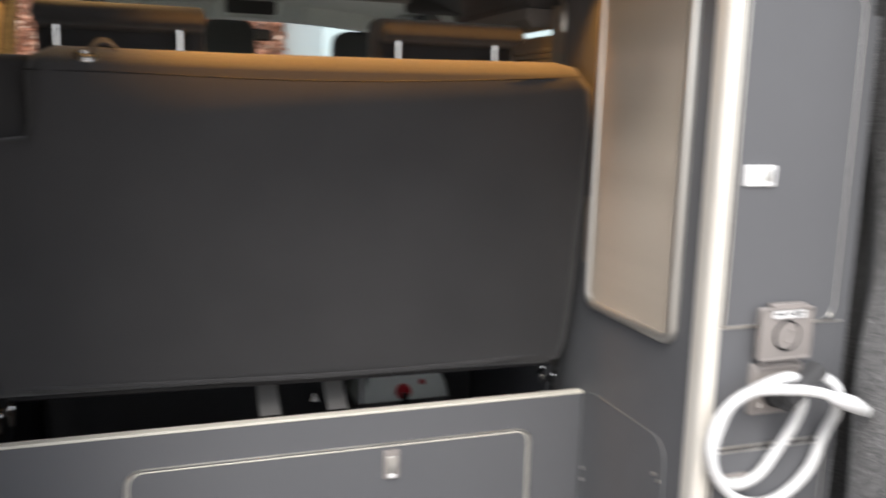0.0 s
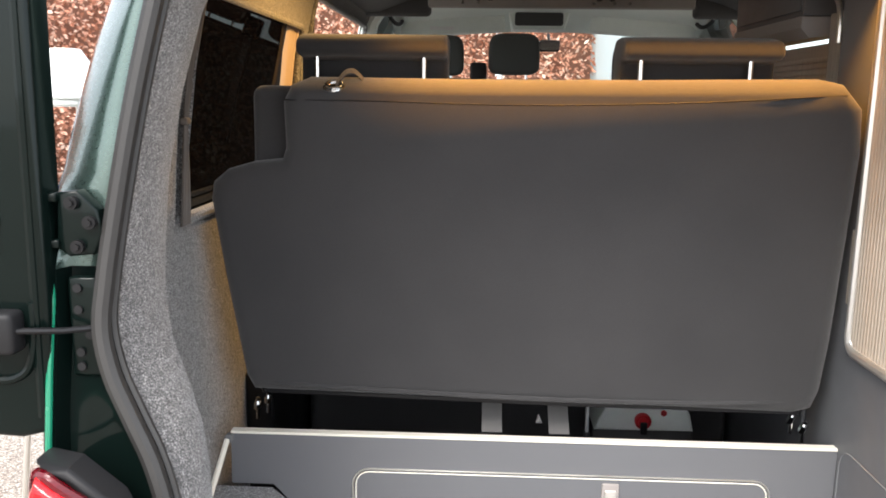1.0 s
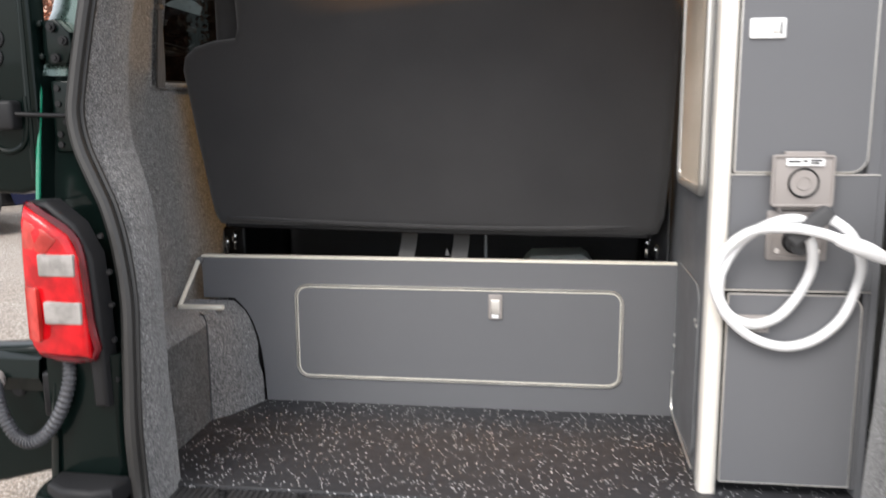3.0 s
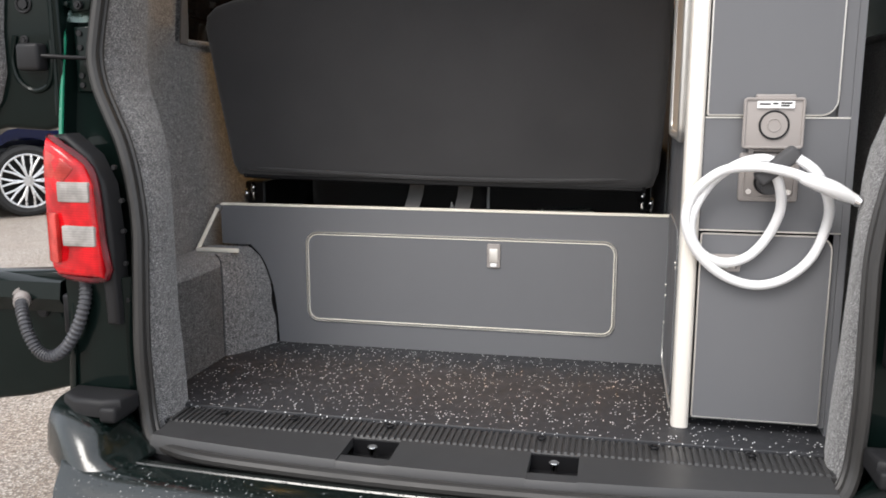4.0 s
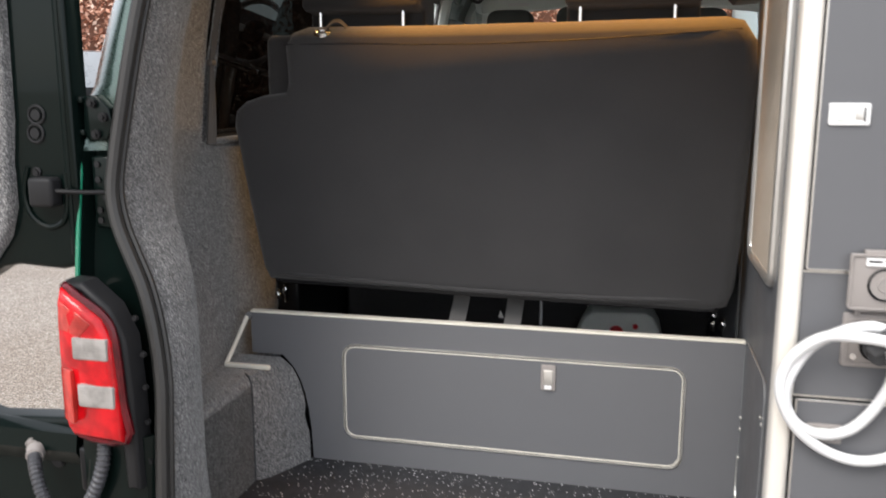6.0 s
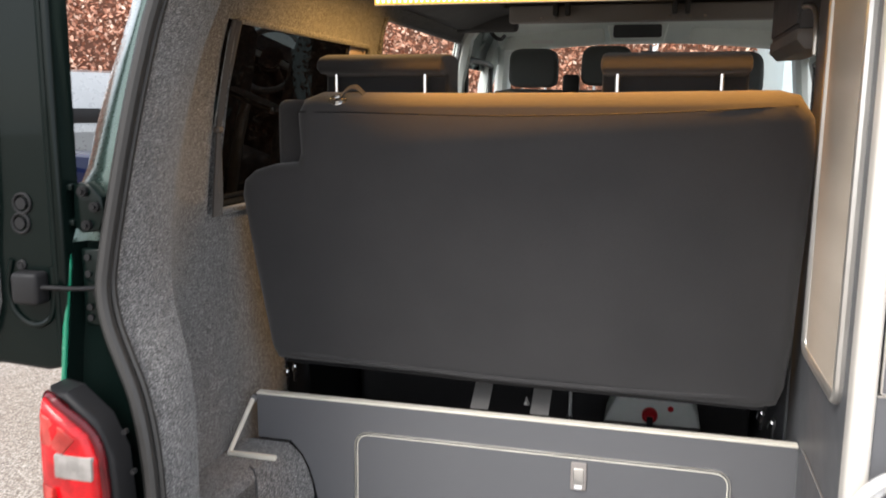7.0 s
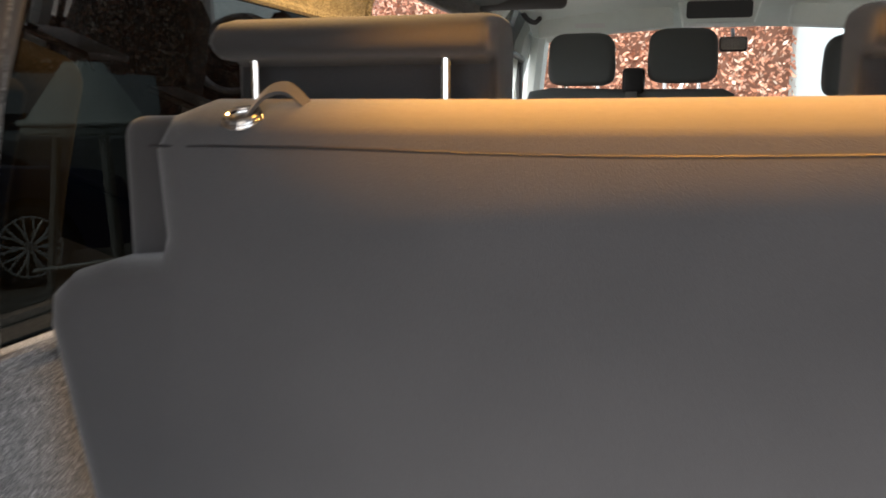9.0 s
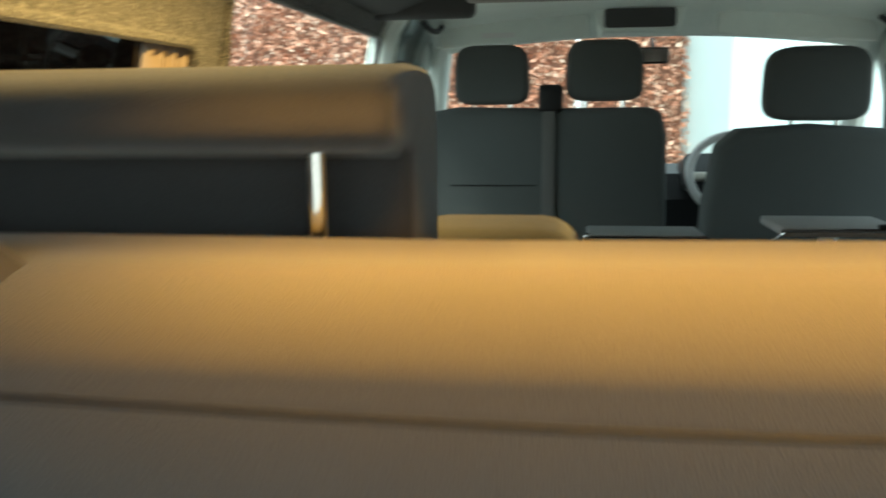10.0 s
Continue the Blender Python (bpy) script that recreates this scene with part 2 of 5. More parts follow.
def thing(name, label, category, group="", kind="", at=(0, 0, 0)):
    ob = new(name)
    ob.location = at
    return tagged(ob, label, category, group, kind)


def join(*parts):
    out = bmesh.new()
    for b in parts:
        me = bpy.data.meshes.new("piece")
        b.to_mesh(me)
        b.free()
        out.from_mesh(me)
        bpy.data.meshes.remove(me)
    return out


def block(x0, x1, y0, y1, z0, z1, r=0.0, seg=3):
    bm = bmesh.new()
    bmesh.ops.create_cube(bm, size=1.0)
    bmesh.ops.scale(bm, vec=(x1 - x0, y1 - y0, z1 - z0), verts=bm.verts)
    bmesh.ops.translate(bm, vec=((x0 + x1) / 2, (y0 + y1) / 2, (z0 + z1) / 2), verts=bm.verts)
    if r:
        bmesh.ops.bevel(bm, geom=bm.edges[:], offset=r, segments=seg, profile=0.5, affect="EDGES")
    return bm


def slab(outline, axis, a, b, r=0.0, seg=3, rim_b=False):
    """An outline in the plane across the axis, extruded from a to b; the rim at a is rounded."""
    bm = bmesh.new()
    def place(u, v, w):
        return {"x": (w, u, v), "y": (u, w, v), "z": (u, v, w)}[axis]
    f0 = bm.faces.new([bm.verts.new(place(u, v, a)) for u, v in outline])
    ext = bmesh.ops.extrude_face_region(bm, geom=[f0])
    top = [v for v in ext["geom"] if isinstance(v, bmesh.types.BMVert)]
    bmesh.ops.translate(bm, vec=Vector(place(0, 0, b)) - Vector(place(0, 0, a)), verts=top)
    bm.faces.ensure_lookup_table()
    if r:
        i = "xyz".index(axis)
        rims = [e for e in bm.edges if all(abs(v.co[i] - a) < 1e-6 for v in e.verts)
                or (rim_b and all(abs(v.co[i] - b) < 1e-6 for v in e.verts))]
        bmesh.ops.bevel(bm, geom=rims, offset=r, segments=seg, profile=0.5, affect="EDGES")
    return bm


def rounded(x0, x1, z0, z1, r, n=5):
    """The outline of a rectangle with round corners."""
    out = []
    for cx, cz, a0 in ((x1 - r, z1 - r, 0), (x0 + r, z1 - r, 90), (x0 + r, z0 + r, 180), (x1 - r, z0 + r, 270)):
        for k in range(n + 1):
            a = radians(a0 + 90 * k / n)
            out.append((cx + r * math.cos(a), cz + r * math.sin(a)))
    return out


def spline(points, n=6, closed=False):
    pts = [Vector(p) for p in points]
    out = []
    count = len(pts) if closed else len(pts) - 1
    for i in range(count):
        if closed:
            p0, p1, p2, p3 = (pts[(i + k - 1) % len(pts)] for k in range(4))
        else:
            p0, p1, p2, p3 = pts[max(0, i - 1)], pts[i], pts[i + 1], pts[min(len(pts) - 1, i + 2)]
        for k in range(n):
            t = k / n
            out.append(0.5 * (2 * p1 + (p2 - p0) * t + (2 * p0 - 5 * p1 + 4 * p2 - p3) * t * t + (3 * p1 - p0 - 3 * p2 + p3) * t ** 3))
    if not closed:
        out.append(pts[-1])
    return out


def tube(points, r, seg=10, closed=False, radii=None):
    pts = [Vector(p) for p in points]
    bm = bmesh.new()
    rings = []
    n = len(pts)
    up = None
    for i, p in enumerate(pts):
        a, b = (pts[i - 1], pts[(i + 1) % n]) if closed else (pts[max(0, i - 1)], pts[min(n - 1, i + 1)])
        d = (b - a).normalized()
        if up is None:
            up = d.orthogonal().normalized()
        up = (up - d * up.dot(d)).normalized()
        side = d.cross(up)
        rr = radii[i] if radii else r
        rings.append([bm.verts.new(p + rr * (math.cos(2 * math.pi * k / seg) * up + math.sin(2 * math.pi * k / seg) * side)) for k in range(seg)])
    for i in range(n if closed else n - 1):
        a, b = rings[i], rings[(i + 1) % n]
        for k in range(seg):
            bm.faces.new((a[k], a[(k + 1) % seg], b[(k + 1) % seg], b[k]))
    if not closed:
        bm.faces.new(rings[0])
        bm.faces.new(rings[-1][::-1])
    return bm


def disc(centre, direction, r, depth, seg=24, r2=None, bevel=0.0):
    bm = bmesh.new()
    bmesh.ops.create_cone(bm, cap_ends=True, segments=seg, radius1=r, radius2=r if r2 is None else r2, depth=depth)
    if bevel:
        bmesh.ops.bevel(bm, geom=[e for e in bm.edges if abs(e.verts[0].co.z - e.verts[1].co.z) < 1e-6], offset=bevel, segments=2, affect="EDGES")
    q = Vector((0, 0, 1)).rotation_difference(Vector(direction))
    bmesh.ops.transform(bm, matrix=Matrix.Translation(centre) @ q.to_matrix().to_4x4(), verts=bm.verts)
    return bm


def ring(centre, direction, r, thick, seg=32):
    q = Vector((0, 0, 1)).rotation_difference(Vector(direction))
    pts = [Vector(centre) + q @ Vector((r * math.cos(a), r * math.sin(a), 0)) for a in (2 * math.pi * k / seg for k in range(seg))]
    return tube(pts, thick, 8, True)


def sheet(rows, thick=None, skip=None):
    """A grid of points as a surface; thick: a vector by which a second skin lies behind it."""
    bm = bmesh.new()
    v = [[bm.verts.new(p) for p in row] for row in rows]
    for i in range(len(rows) - 1):
        for j in range(len(rows[0]) - 1):
            if not (skip and skip(i, j)):
                bm.faces.new((v[i][j], v[i][j + 1], v[i + 1][j + 1], v[i + 1][j]))
    loose = [x for x in bm.verts if not x.link_faces]
    bmesh.ops.delete(bm, geom=loose, context="VERTS")
    if thick:
        ext = bmesh.ops.extrude_face_region(bm, geom=bm.faces[:])
        bmesh.ops.translate(bm, vec=thick, verts=[g for g in ext["geom"] if isinstance(g, bmesh.types.BMVert)])
    return bm


def turn(bm, m):
    bmesh.ops.transform(bm, matrix=m, verts=bm.verts)
    return bm


def curve_at(table, z):
    for (z0, a), (z1, b) in zip(table, table[1:]):
        if z <= z1:
            return a + (b - a) * max(0.0, (z - z0) / (z1 - z0))
    return table[-1][1]


def mirror(bm):
    for v in bm.verts:
        v.co.x = 2 * XC - v.co.x
    return bm


# Profiles of the van's rear, by height, for the near side; the far side mirrors them
SEAL = [(0.50, -0.60), (0.535, -0.645), (0.60, -0.667), (0.80, -0.672), (0.95, -0.672), (1.03, -0.678), (1.12, -0.697), (1.18, -0.717),
        (1.24, -0.746), (1.30, -0.774), (1.36, -0.788), (1.44, -0.783), (1.55, -0.766), (1.68, -0.745), (1.80, -0.718), (1.90, -0.69), (1.96, -0.64)]
SKIN = [(0.30, -0.80), (0.45, -0.845), (0.60, -0.862), (1.25, -0.872), (1.44, -0.865), (1.60, -0.845), (1.80, -0.813), (2.0, -0.775), (2.10, -0.72), (2.18, -0.56)]
EDGE = [(0.50, -0.648), (0.64, -0.650), (0.73, -0.655), (0.84, -0.663), (0.94, -0.672), (1.07, -0.682), (1.155, -0.689), (1.21, -0.706), (1.26, -0.732), (1.31, -0.755), (1.36, -0.768),
        (1.45, -0.772), (1.55, -0.769), (1.65, -0.755), (1.74, -0.738), (1.84, -0.708), (1.95, -0.66)]
EDGE_DEPTH = [(0.50, 0.15), (1.18, 0.148), (1.27, 0.162), (1.36, 0.182), (1.55, 0.192), (1.95, 0.20)]


def rear(z):
    return 0.03 + 0.14 * max(0.0, z - 0.8)


def edge_y(z):
    return rear(z) + curve_at(EDGE_DEPTH, z)


def lining(z):
    return curve_at([(0.5, -0.825), (0.98, -0.835), (1.42, -0.860), (1.65, -0.857), (1.80, -0.842), (1.90, -0.822), (2.0, -0.800), (2.07, -0.76), (2.13, -0.70)], z)


# Ground
ground = sheet([[(x, y, 0.0) for x in (-300, -20, -8, 0, 8, 20, 300)] for y in (-300, -20, -6, 0, 8, 20, 300)])
tagged(part("ground", ground, TARMAC), "pale gritty tarmac car park, damp in places", "ground", kind="structure")

# The van's body
van = thing("camper_van", "dark green camper van with its rear doors open", "van")
WINDOWS = ((0.62, 1.62), (1.72, 2.87), (2.97, 3.62))
SILL_Z, HEAD_Z = 1.43, 1.88
HEADS = (1.88, 1.985, 1.88)


def in_window(y0, y1, z0, z1):
    mid, zm = (y0 + y1) / 2, (z0 + z1) / 2
    return any(a < mid < b and SILL_Z < zm < top for (a, b), top in zip(WINDOWS, HEADS))


def rear_skin(z):
    """The outer edge of the rear pillar, drawn in under the tail lamp and towards the roof."""
    return curve_at(SKIN, z) + curve_at([(0.30, 0.0), (0.60, 0.004), (0.68, 0.012), (0.88, 0.034), (0.92, 0.034), (1.0, 0.0), (1.42, 0.0), (1.50, -0.020), (1.54, -0.032), (1.62, -0.027), (1.72, -0.017), (1.82, 0.002), (2.3, 0.030)], z)


def turned(z):
    """How far the outer corner is rounded forward, above the hinge."""
    return max(0.0, min(1.0, (z - 1.45) / 0.12))


def dip(z):
    """How deep the pillar's channel is: deep below the hinge, rounded out above it."""
    return 1.0 if z < 1.44 else max(-0.25, 1.0 - (z - 1.44) * 9)


def smooth_sheet(rows, thick):
    """A sheet drawn smoothly through a coarse net of points."""
    fine = [spline([Vector(p) for p in row], 4) for row in rows]
    across = [spline([row[k] for row in fine], 4) for k in range(len(fine[0]))]
    return sheet([[column[i] for column in across] for i in range(len(across[0]))], thick)


def side_skin(profile, ys, zs, inset):
    rows = [[((rear_skin(z) if y == 0 else 0.15 * rear_skin(z) + 0.85 * profile(z) if y < 0.4 else profile(z)) + inset - 0.05 * min(1, y / 0.35), (rear(z) + 0.002 + 0.088 * turned(z) if y == 0 else max(y, rear(z) + 0.12)) if y < 0.4 else y, z) for z in zs] for y in ys]
    return rows, lambda i, j: in_window(ys[i], ys[i + 1], zs[j], zs[j + 1])


SIDE_YS = [0.0, 0.35, 0.62, 1.0, 1.62, 1.72, 2.3, 2.87, 2.97, 3.3, 3.62]
SIDE_ZS = [0.30, 0.45, 0.60, 0.68, 0.78, 0.88, 0.92, 1.0, 1.25, SILL_Z, 1.6, 1.8, HEAD_Z, 1.985, 2.10, 2.18]
for flip in (False, True):
    rows, skip = side_skin(lambda z: curve_at(SKIN, z), SIDE_YS, SIDE_ZS, 0.0)
    bm = sheet(rows, (0.006, 0, 0), skip)
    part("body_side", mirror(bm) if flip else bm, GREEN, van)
    # front wing, tapering to the nose
    nose = sheet([[(curve_at(SKIN, z) - 0.05 + k * k * 0.16, 3.62 + k * 1.25, min(z, 1.45 - 0.35 * k) if z > 0.3 else z) for z in (0.30, 0.6, 0.9, 1.2, 1.43)]
                  for k in (0, 0.3, 0.6, 0.85, 1.0)], (0.02, 0, 0))
    part("front_wing", mirror(nose) if flip else nose, GREEN, van)
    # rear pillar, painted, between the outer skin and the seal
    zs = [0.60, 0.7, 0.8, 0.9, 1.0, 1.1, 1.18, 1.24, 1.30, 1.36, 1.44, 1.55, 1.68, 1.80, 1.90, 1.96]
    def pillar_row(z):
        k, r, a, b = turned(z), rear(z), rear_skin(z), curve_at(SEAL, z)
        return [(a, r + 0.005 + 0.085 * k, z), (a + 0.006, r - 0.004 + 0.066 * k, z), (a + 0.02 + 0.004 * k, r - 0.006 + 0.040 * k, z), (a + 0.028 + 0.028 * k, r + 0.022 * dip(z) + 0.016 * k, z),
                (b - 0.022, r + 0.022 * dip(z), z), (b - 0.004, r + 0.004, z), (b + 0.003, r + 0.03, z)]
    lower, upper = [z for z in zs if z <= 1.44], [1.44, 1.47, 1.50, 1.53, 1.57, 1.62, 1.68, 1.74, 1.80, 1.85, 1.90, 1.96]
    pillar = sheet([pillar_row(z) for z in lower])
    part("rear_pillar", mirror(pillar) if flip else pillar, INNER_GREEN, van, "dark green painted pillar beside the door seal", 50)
    # above the hinge the base colour carries the reflected sky
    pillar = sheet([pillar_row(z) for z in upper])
    part("upper_pillar", mirror(pillar) if flip else pillar, SKY_LIT_GREEN, van, "rounded metallic green upper pillar, lightened for the sky's reflection", 70)
    # the edge's highlight, built as a thin bright line
    jamb = tube([(rear_skin(z) + 0.013, rear(z) - 0.010, z) for z in (0.98, 1.1, 1.2, 1.3, 1.4, 1.46)], 0.0048, 8)
    part("pillar_edge", mirror(jamb) if flip else jamb, LIT_EDGE, van, "bright green line for the lit edge of the pillar")
    # carpeted lining of the pillar, from the seal forward
    zs = [0.53, 0.56, 0.60, 0.7, 0.8, 0.9, 0.98, 1.05, 1.12, 1.18, 1.24, 1.30, 1.36, 1.44, 1.55, 1.68, 1.80, 1.90, 1.96]
    rows = []
    for z in zs:
        s, e = curve_at(SEAL, z), curve_at(EDGE, z)
        ys, ye = rear(z) + 0.012, edge_y(z)
        y2 = 0.585 + 0.16 * max(0, min(z, 1.9) - SILL_Z)
        w = lining(z)
        row = [(s + 0.004, ys, z)]
        for k in (0.12, 0.3, 0.5, 0.7, 0.88, 0.97):
            swell = 0.012 * math.sin(math.pi * k)
            row.append((s + (e - s) * k + swell, ys + (ye - ys) * k, z))
        row.append((e - 0.006, ye + 0.006, z))
        row += [(e + (w - e) * 0.35, ye + 0.04, z), (e + (w - e) * 0.70, ye + 0.09, z), (w + 0.008, ye + 0.15, z), (w, ye + 0.20, z), (w, (ye + 0.2 + y2) / 2, z), (w, y2, z)]
        rows.append(row)
    lined = sheet(rows, (-0.010, 0.004, 0))
    part("pillar_lining", mirror(lined) if flip else lined, CARPET, van, "grey carpet lining of the rear pillar", 22)
    # inner wall lining with the window openings
    ys = [0.60, 0.66, 1.0, 1.62, 1.72, 2.3, 2.87]
    zs = [0.574, 0.80, 0.98, 1.2, SILL_Z, 1.6, 1.8, HEAD_Z, 1.985, 2.06, 2.12]
    def wall_y(y, z):
        return 0.585 + 0.16 * max(0, min(z, 1.9) - SILL_Z) - 0.004 if y == 0.60 else (0.615 + 0.16 * max(0, min(z, HEAD_Z) - SILL_Z) if y == 0.66 else y)
    inner = sheet([[(lining(z), wall_y(y, z), z) for z in zs] for y in ys], (-0.012, 0, 0), lambda i, j: in_window(ys[i], ys[i + 1], zs[j], zs[j + 1]))
    part("wall_lining", mirror(inner) if flip else inner, CARPET, van, "grey carpet wall lining round the side windows", 60)
    # window reveals, frames and panes
    for n, (a, b) in enumerate(WINDOWS[:2]):
        lean, top = (0.072 if n == 0 else 0.0), HEADS[n]
        a2 = a - 0.005 if n == 0 else a
        loop = [(a2, SILL_Z), (b, SILL_Z), (b, top), (a2 + lean, top)]
        reveal = bmesh.new()
        ins = [reveal.verts.new((lining(z) + 0.004, y, z)) for y, z in loop]
        outs = [reveal.verts.new((curve_at(SKIN, z) - 0.036, y, z)) for y, z in loop]
        for k in range(4):
            reveal.faces.new((ins[k], ins[(k + 1) % 4], outs[(k + 1) % 4], outs[k]))
        part("window_reveal", mirror(reveal) if flip else reveal, CARPET, van, "carpeted window reveal")
        bead_path = []
        for k in range(4):
            p, q, s = Vector(loop[k - 1]), Vector(loop[k]), Vector(loop[(k + 1) % 4])
            u, v = q + (p - q).normalized() * 0.035, q + (s - q).normalized() * 0.035
            bead_path += [u * (1 - f) ** 2 + q * 2 * f * (1 - f) + v * f * f for f in (0, 0.25, 0.5, 0.75, 1)]
            bead_path += [v + (s - v) * f for f in (0.25, 0.5, 0.75)]
        bead = tube([(lining(z) + 0.002, y, z) for y, z in bead_path], 0.009, 8, True)
        part("window_bead", mirror(bead) if flip else bead, CARPET, van)
        pane = sheet([[(curve_at(SKIN, z) - 0.044, y, z) for z in (SILL_Z - 0.02, 1.6, 1.8, top + 0.02)] for y in (a - 0.06, b + 0.03)])
        ob = part("side_window", mirror(pane) if flip else pane, TINT if n == 0 else CLEAR, van, "dark privacy glass" if n == 0 else "clear side glass")
        ob.visible_shadow = False
    pane = sheet([[(curve_at(SKIN, z) - 0.044, y, z) for z in (SILL_Z - 0.02, 1.6, 1.8, HEAD_Z + 0.02)] for y in (2.95, 3.64)])
    ob = part("cab_window", mirror(pane) if flip else pane, CLEAR, van)
    ob.visible_shadow = False
    # cab door lining and pillar trim
    trim = block(-0.85, -0.79, 2.95, 3.62, 0.6, 1.43, 0.02)
    part("cab_door_lining", mirror(trim) if flip else trim, DARK_TRIM, van)
    for y0, y1, mat in ((2.87, 2.97, PALE), (3.60, 3.68, PALE)):
        post = sheet([[(lining(z) + 0.02, y0, z), (lining(z) + 0.045, y0 + 0.02, z), (lining(z) + 0.045, y1 - 0.02, z), (lining(z) + 0.02, y1, z)] for z in (0.6, 1.0, 1.4, 1.6, 1.8, 2.0, 2.1)], (-0.05, 0, 0))
        part("cab_pillar", mirror(post) if flip else post, mat, van)
    seal_strip = tube(spline([(-0.80, 2.985, 1.36), (-0.80, 2.985, 1.85), (-0.79, 3.02, 1.91), (-0.79, 3.55, 1.91), (-0.80, 3.60, 1.84), (-0.80, 3.60, 1.36)], 5), 0.014)
    part("cab_door_seal", mirror(seal_strip) if flip else seal_strip, BLACK_SOFT, van)
    pillar = tube([(-0.72, 3.62, 2.03), (-0.80, 3.95, 1.72), (-0.84, 4.25, 1.42)], 0.05, 10)
    part("windscreen_pillar", mirror(pillar) if flip else pillar, PALE, van)

# roof, header, floor pan, nose
roof_rows = [[(XC + dx, y, z) for dx, z in ((-0.78, 2.10), (-0.60, 2.18), (-0.3, 2.22), (0, 2.23), (0.3, 2.22), (0.60, 2.18), (0.78, 2.10))] for y in (0.21, 0.5, 1.5, 2.6, 3.55)]
part("roof_skin", sheet(roof_rows, (0, 0, -0.012)), GREEN, van)
part("roof_end", slab([(XC + dx, z) for dx, z in ((-0.775, 2.09), (-0.60, 2.175), (0, 2.22), (0.60, 2.175), (0.775, 2.09), (0.70, 1.95), (-0.70, 1.95))], "y", 0.20, 0.23), GREEN, van)
part("floor_pan", block(-0.86, 0.97, 0.16, 4.3, 0.40, 0.56, 0.02), SATIN_BLACK, van)
part("under_sill", block(-0.80, 0.91, -0.02, 0.16, 0.40, 0.53, 0.01), SATIN_BLACK, van)
bonnet = sheet([[(XC + dx * (1 - 0.12 * k * k), 4.25 + 0.65 * k, 1.45 - 0.10 * k - 0.28 * k * k - 0.05 * abs(dx)) for dx in (-0.9, -0.5, 0, 0.5, 0.9)] for k in (0, 0.3, 0.6, 0.85, 1.0)], (0, 0, -0.02))
part("bonnet", bonnet, GREEN, van)
part("front_end", sheet([[(XC + dx, 4.88 - 0.05 * abs(dx), z) for z in (0.3, 0.6, 0.9, 1.05)] for dx in (-0.78, -0.4, 0, 0.4, 0.78)], (0, -0.02, 0)), GREEN, van)
for x in (-0.70, 0.81):
    for y in (0.98, 4.05):
        wheel = thing("wheel", "", "")
        wheel.parent = van
        part("tyre", turn(join(ring((0, 0, 0), (1, 0, 0), 0.24, 0.09, 40)), pose(x, y, 0.33)), TYRE, wheel)
        part("rim", disc((x, y, 0.33), (1, 0, 0), 0.21, 0.12, 32, bevel=0.02), ALLOY, wheel)
screen = sheet([[(XC - 0.80 * (1 - k) - 0.88 * k, 3.64 + 0.60 * k, 2.02 - 0.58 * k), (XC, 3.72 + 0.62 * k, 2.03 - 0.58 * k), (XC + 0.80 * (1 - k) + 0.88 * k, 3.64 + 0.60 * k, 2.02 - 0.58 * k)] for k in (0, 0.5, 1)])
ob = part("windscreen", screen, CLEAR, van, "clear windscreen")
ob.visible_shadow = False

# bumper: a swept profile, bowed rearward in the middle
def bow(x):
    k = abs((x - XC) / 0.93)
    return -0.055 - 0.055 * (1 - min(1, k) ** 2) + 0.16 * max(0, k - 0.86) / 0.14 * (1 if k > 0.86 else 0)


xs = [XC + 0.93 * k / 16 for k in range(-16, 17)]
prof = [(0.035, 0.498), (0.030, 0.528), (0.0, 0.540), (-0.012, 0.541), (-0.018, 0.534), (-0.024, 0.543), (-0.060, 0.538), (-0.095, 0.524), (-0.122, 0.498), (-0.135, 0.45), (-0.130, 0.36), (-0.10, 0.30)]
rows = []
for x in xs:
    k = abs((x - XC) / 0.93)
    shrink = 1 - 0.5 * max(0, k - 0.9) / 0.1
    lift = 0.05 * max(0, k - 0.80) / 0.2
    rows.append([(x, bow(x) + dy * shrink, z + lift * (1 if z > 0.5 else 0.3)) for dy, z in prof])
bumper_rows = rows
bumper = part("rear_bumper", sheet(rows, (0, 0.006, -0.006)), WET_GREEN, van, "wet dark green bumper with raindrops")
drop_rng = random.Random(11)
drops_bm = bmesh.new()
for _ in range(520):
    i, j = drop_rng.randrange(2, len(bumper_rows) - 3), drop_rng.choice((5, 6, 6, 7, 7, 8))
    u, v = drop_rng.random(), drop_rng.random()
    a, b, c, d = (Vector(bumper_rows[i + p][j + q]) for p, q in ((0, 0), (1, 0), (0, 1), (1, 1)))
    p = (a * (1 - u) + b * u) * (1 - v) + (c * (1 - u) + d * u) * v
    n = (b - a).cross(c - a).normalized()
    n = n if n.z > 0 else -n
    r = drop_rng.choice((0.0012, 0.0016, 0.002, 0.0028)) * drop_rng.uniform(0.8, 1.2)
    e1 = (b - a).normalized() * r
    e2 = n.cross(e1)
    low = [drops_bm.verts.new(p + e1 * math.cos(k * math.pi / 3) + e2 * math.sin(k * math.pi / 3)) for k in range(6)]
    high = [drops_bm.verts.new(p + n * r * 0.42 + 0.6 * (e1 * math.cos(k * math.pi / 3) + e2 * math.sin(k * math.pi / 3))) for k in range(6)]
    for k in range(6):
        drops_bm.faces.new((low[k], low[(k + 1) % 6], high[(k + 1) % 6], high[k]))
    drops_bm.faces.new(high)
tagged(part("raindrops", drops_bm, WATER, bumper, "clear raindrops on the paint", 80), kind="stuff")
part("bumper_reflector", block(-0.80, -0.56, -0.225, -0.20, 0.42, 0.455, 0.008), RED, bumper, "red reflector strip")
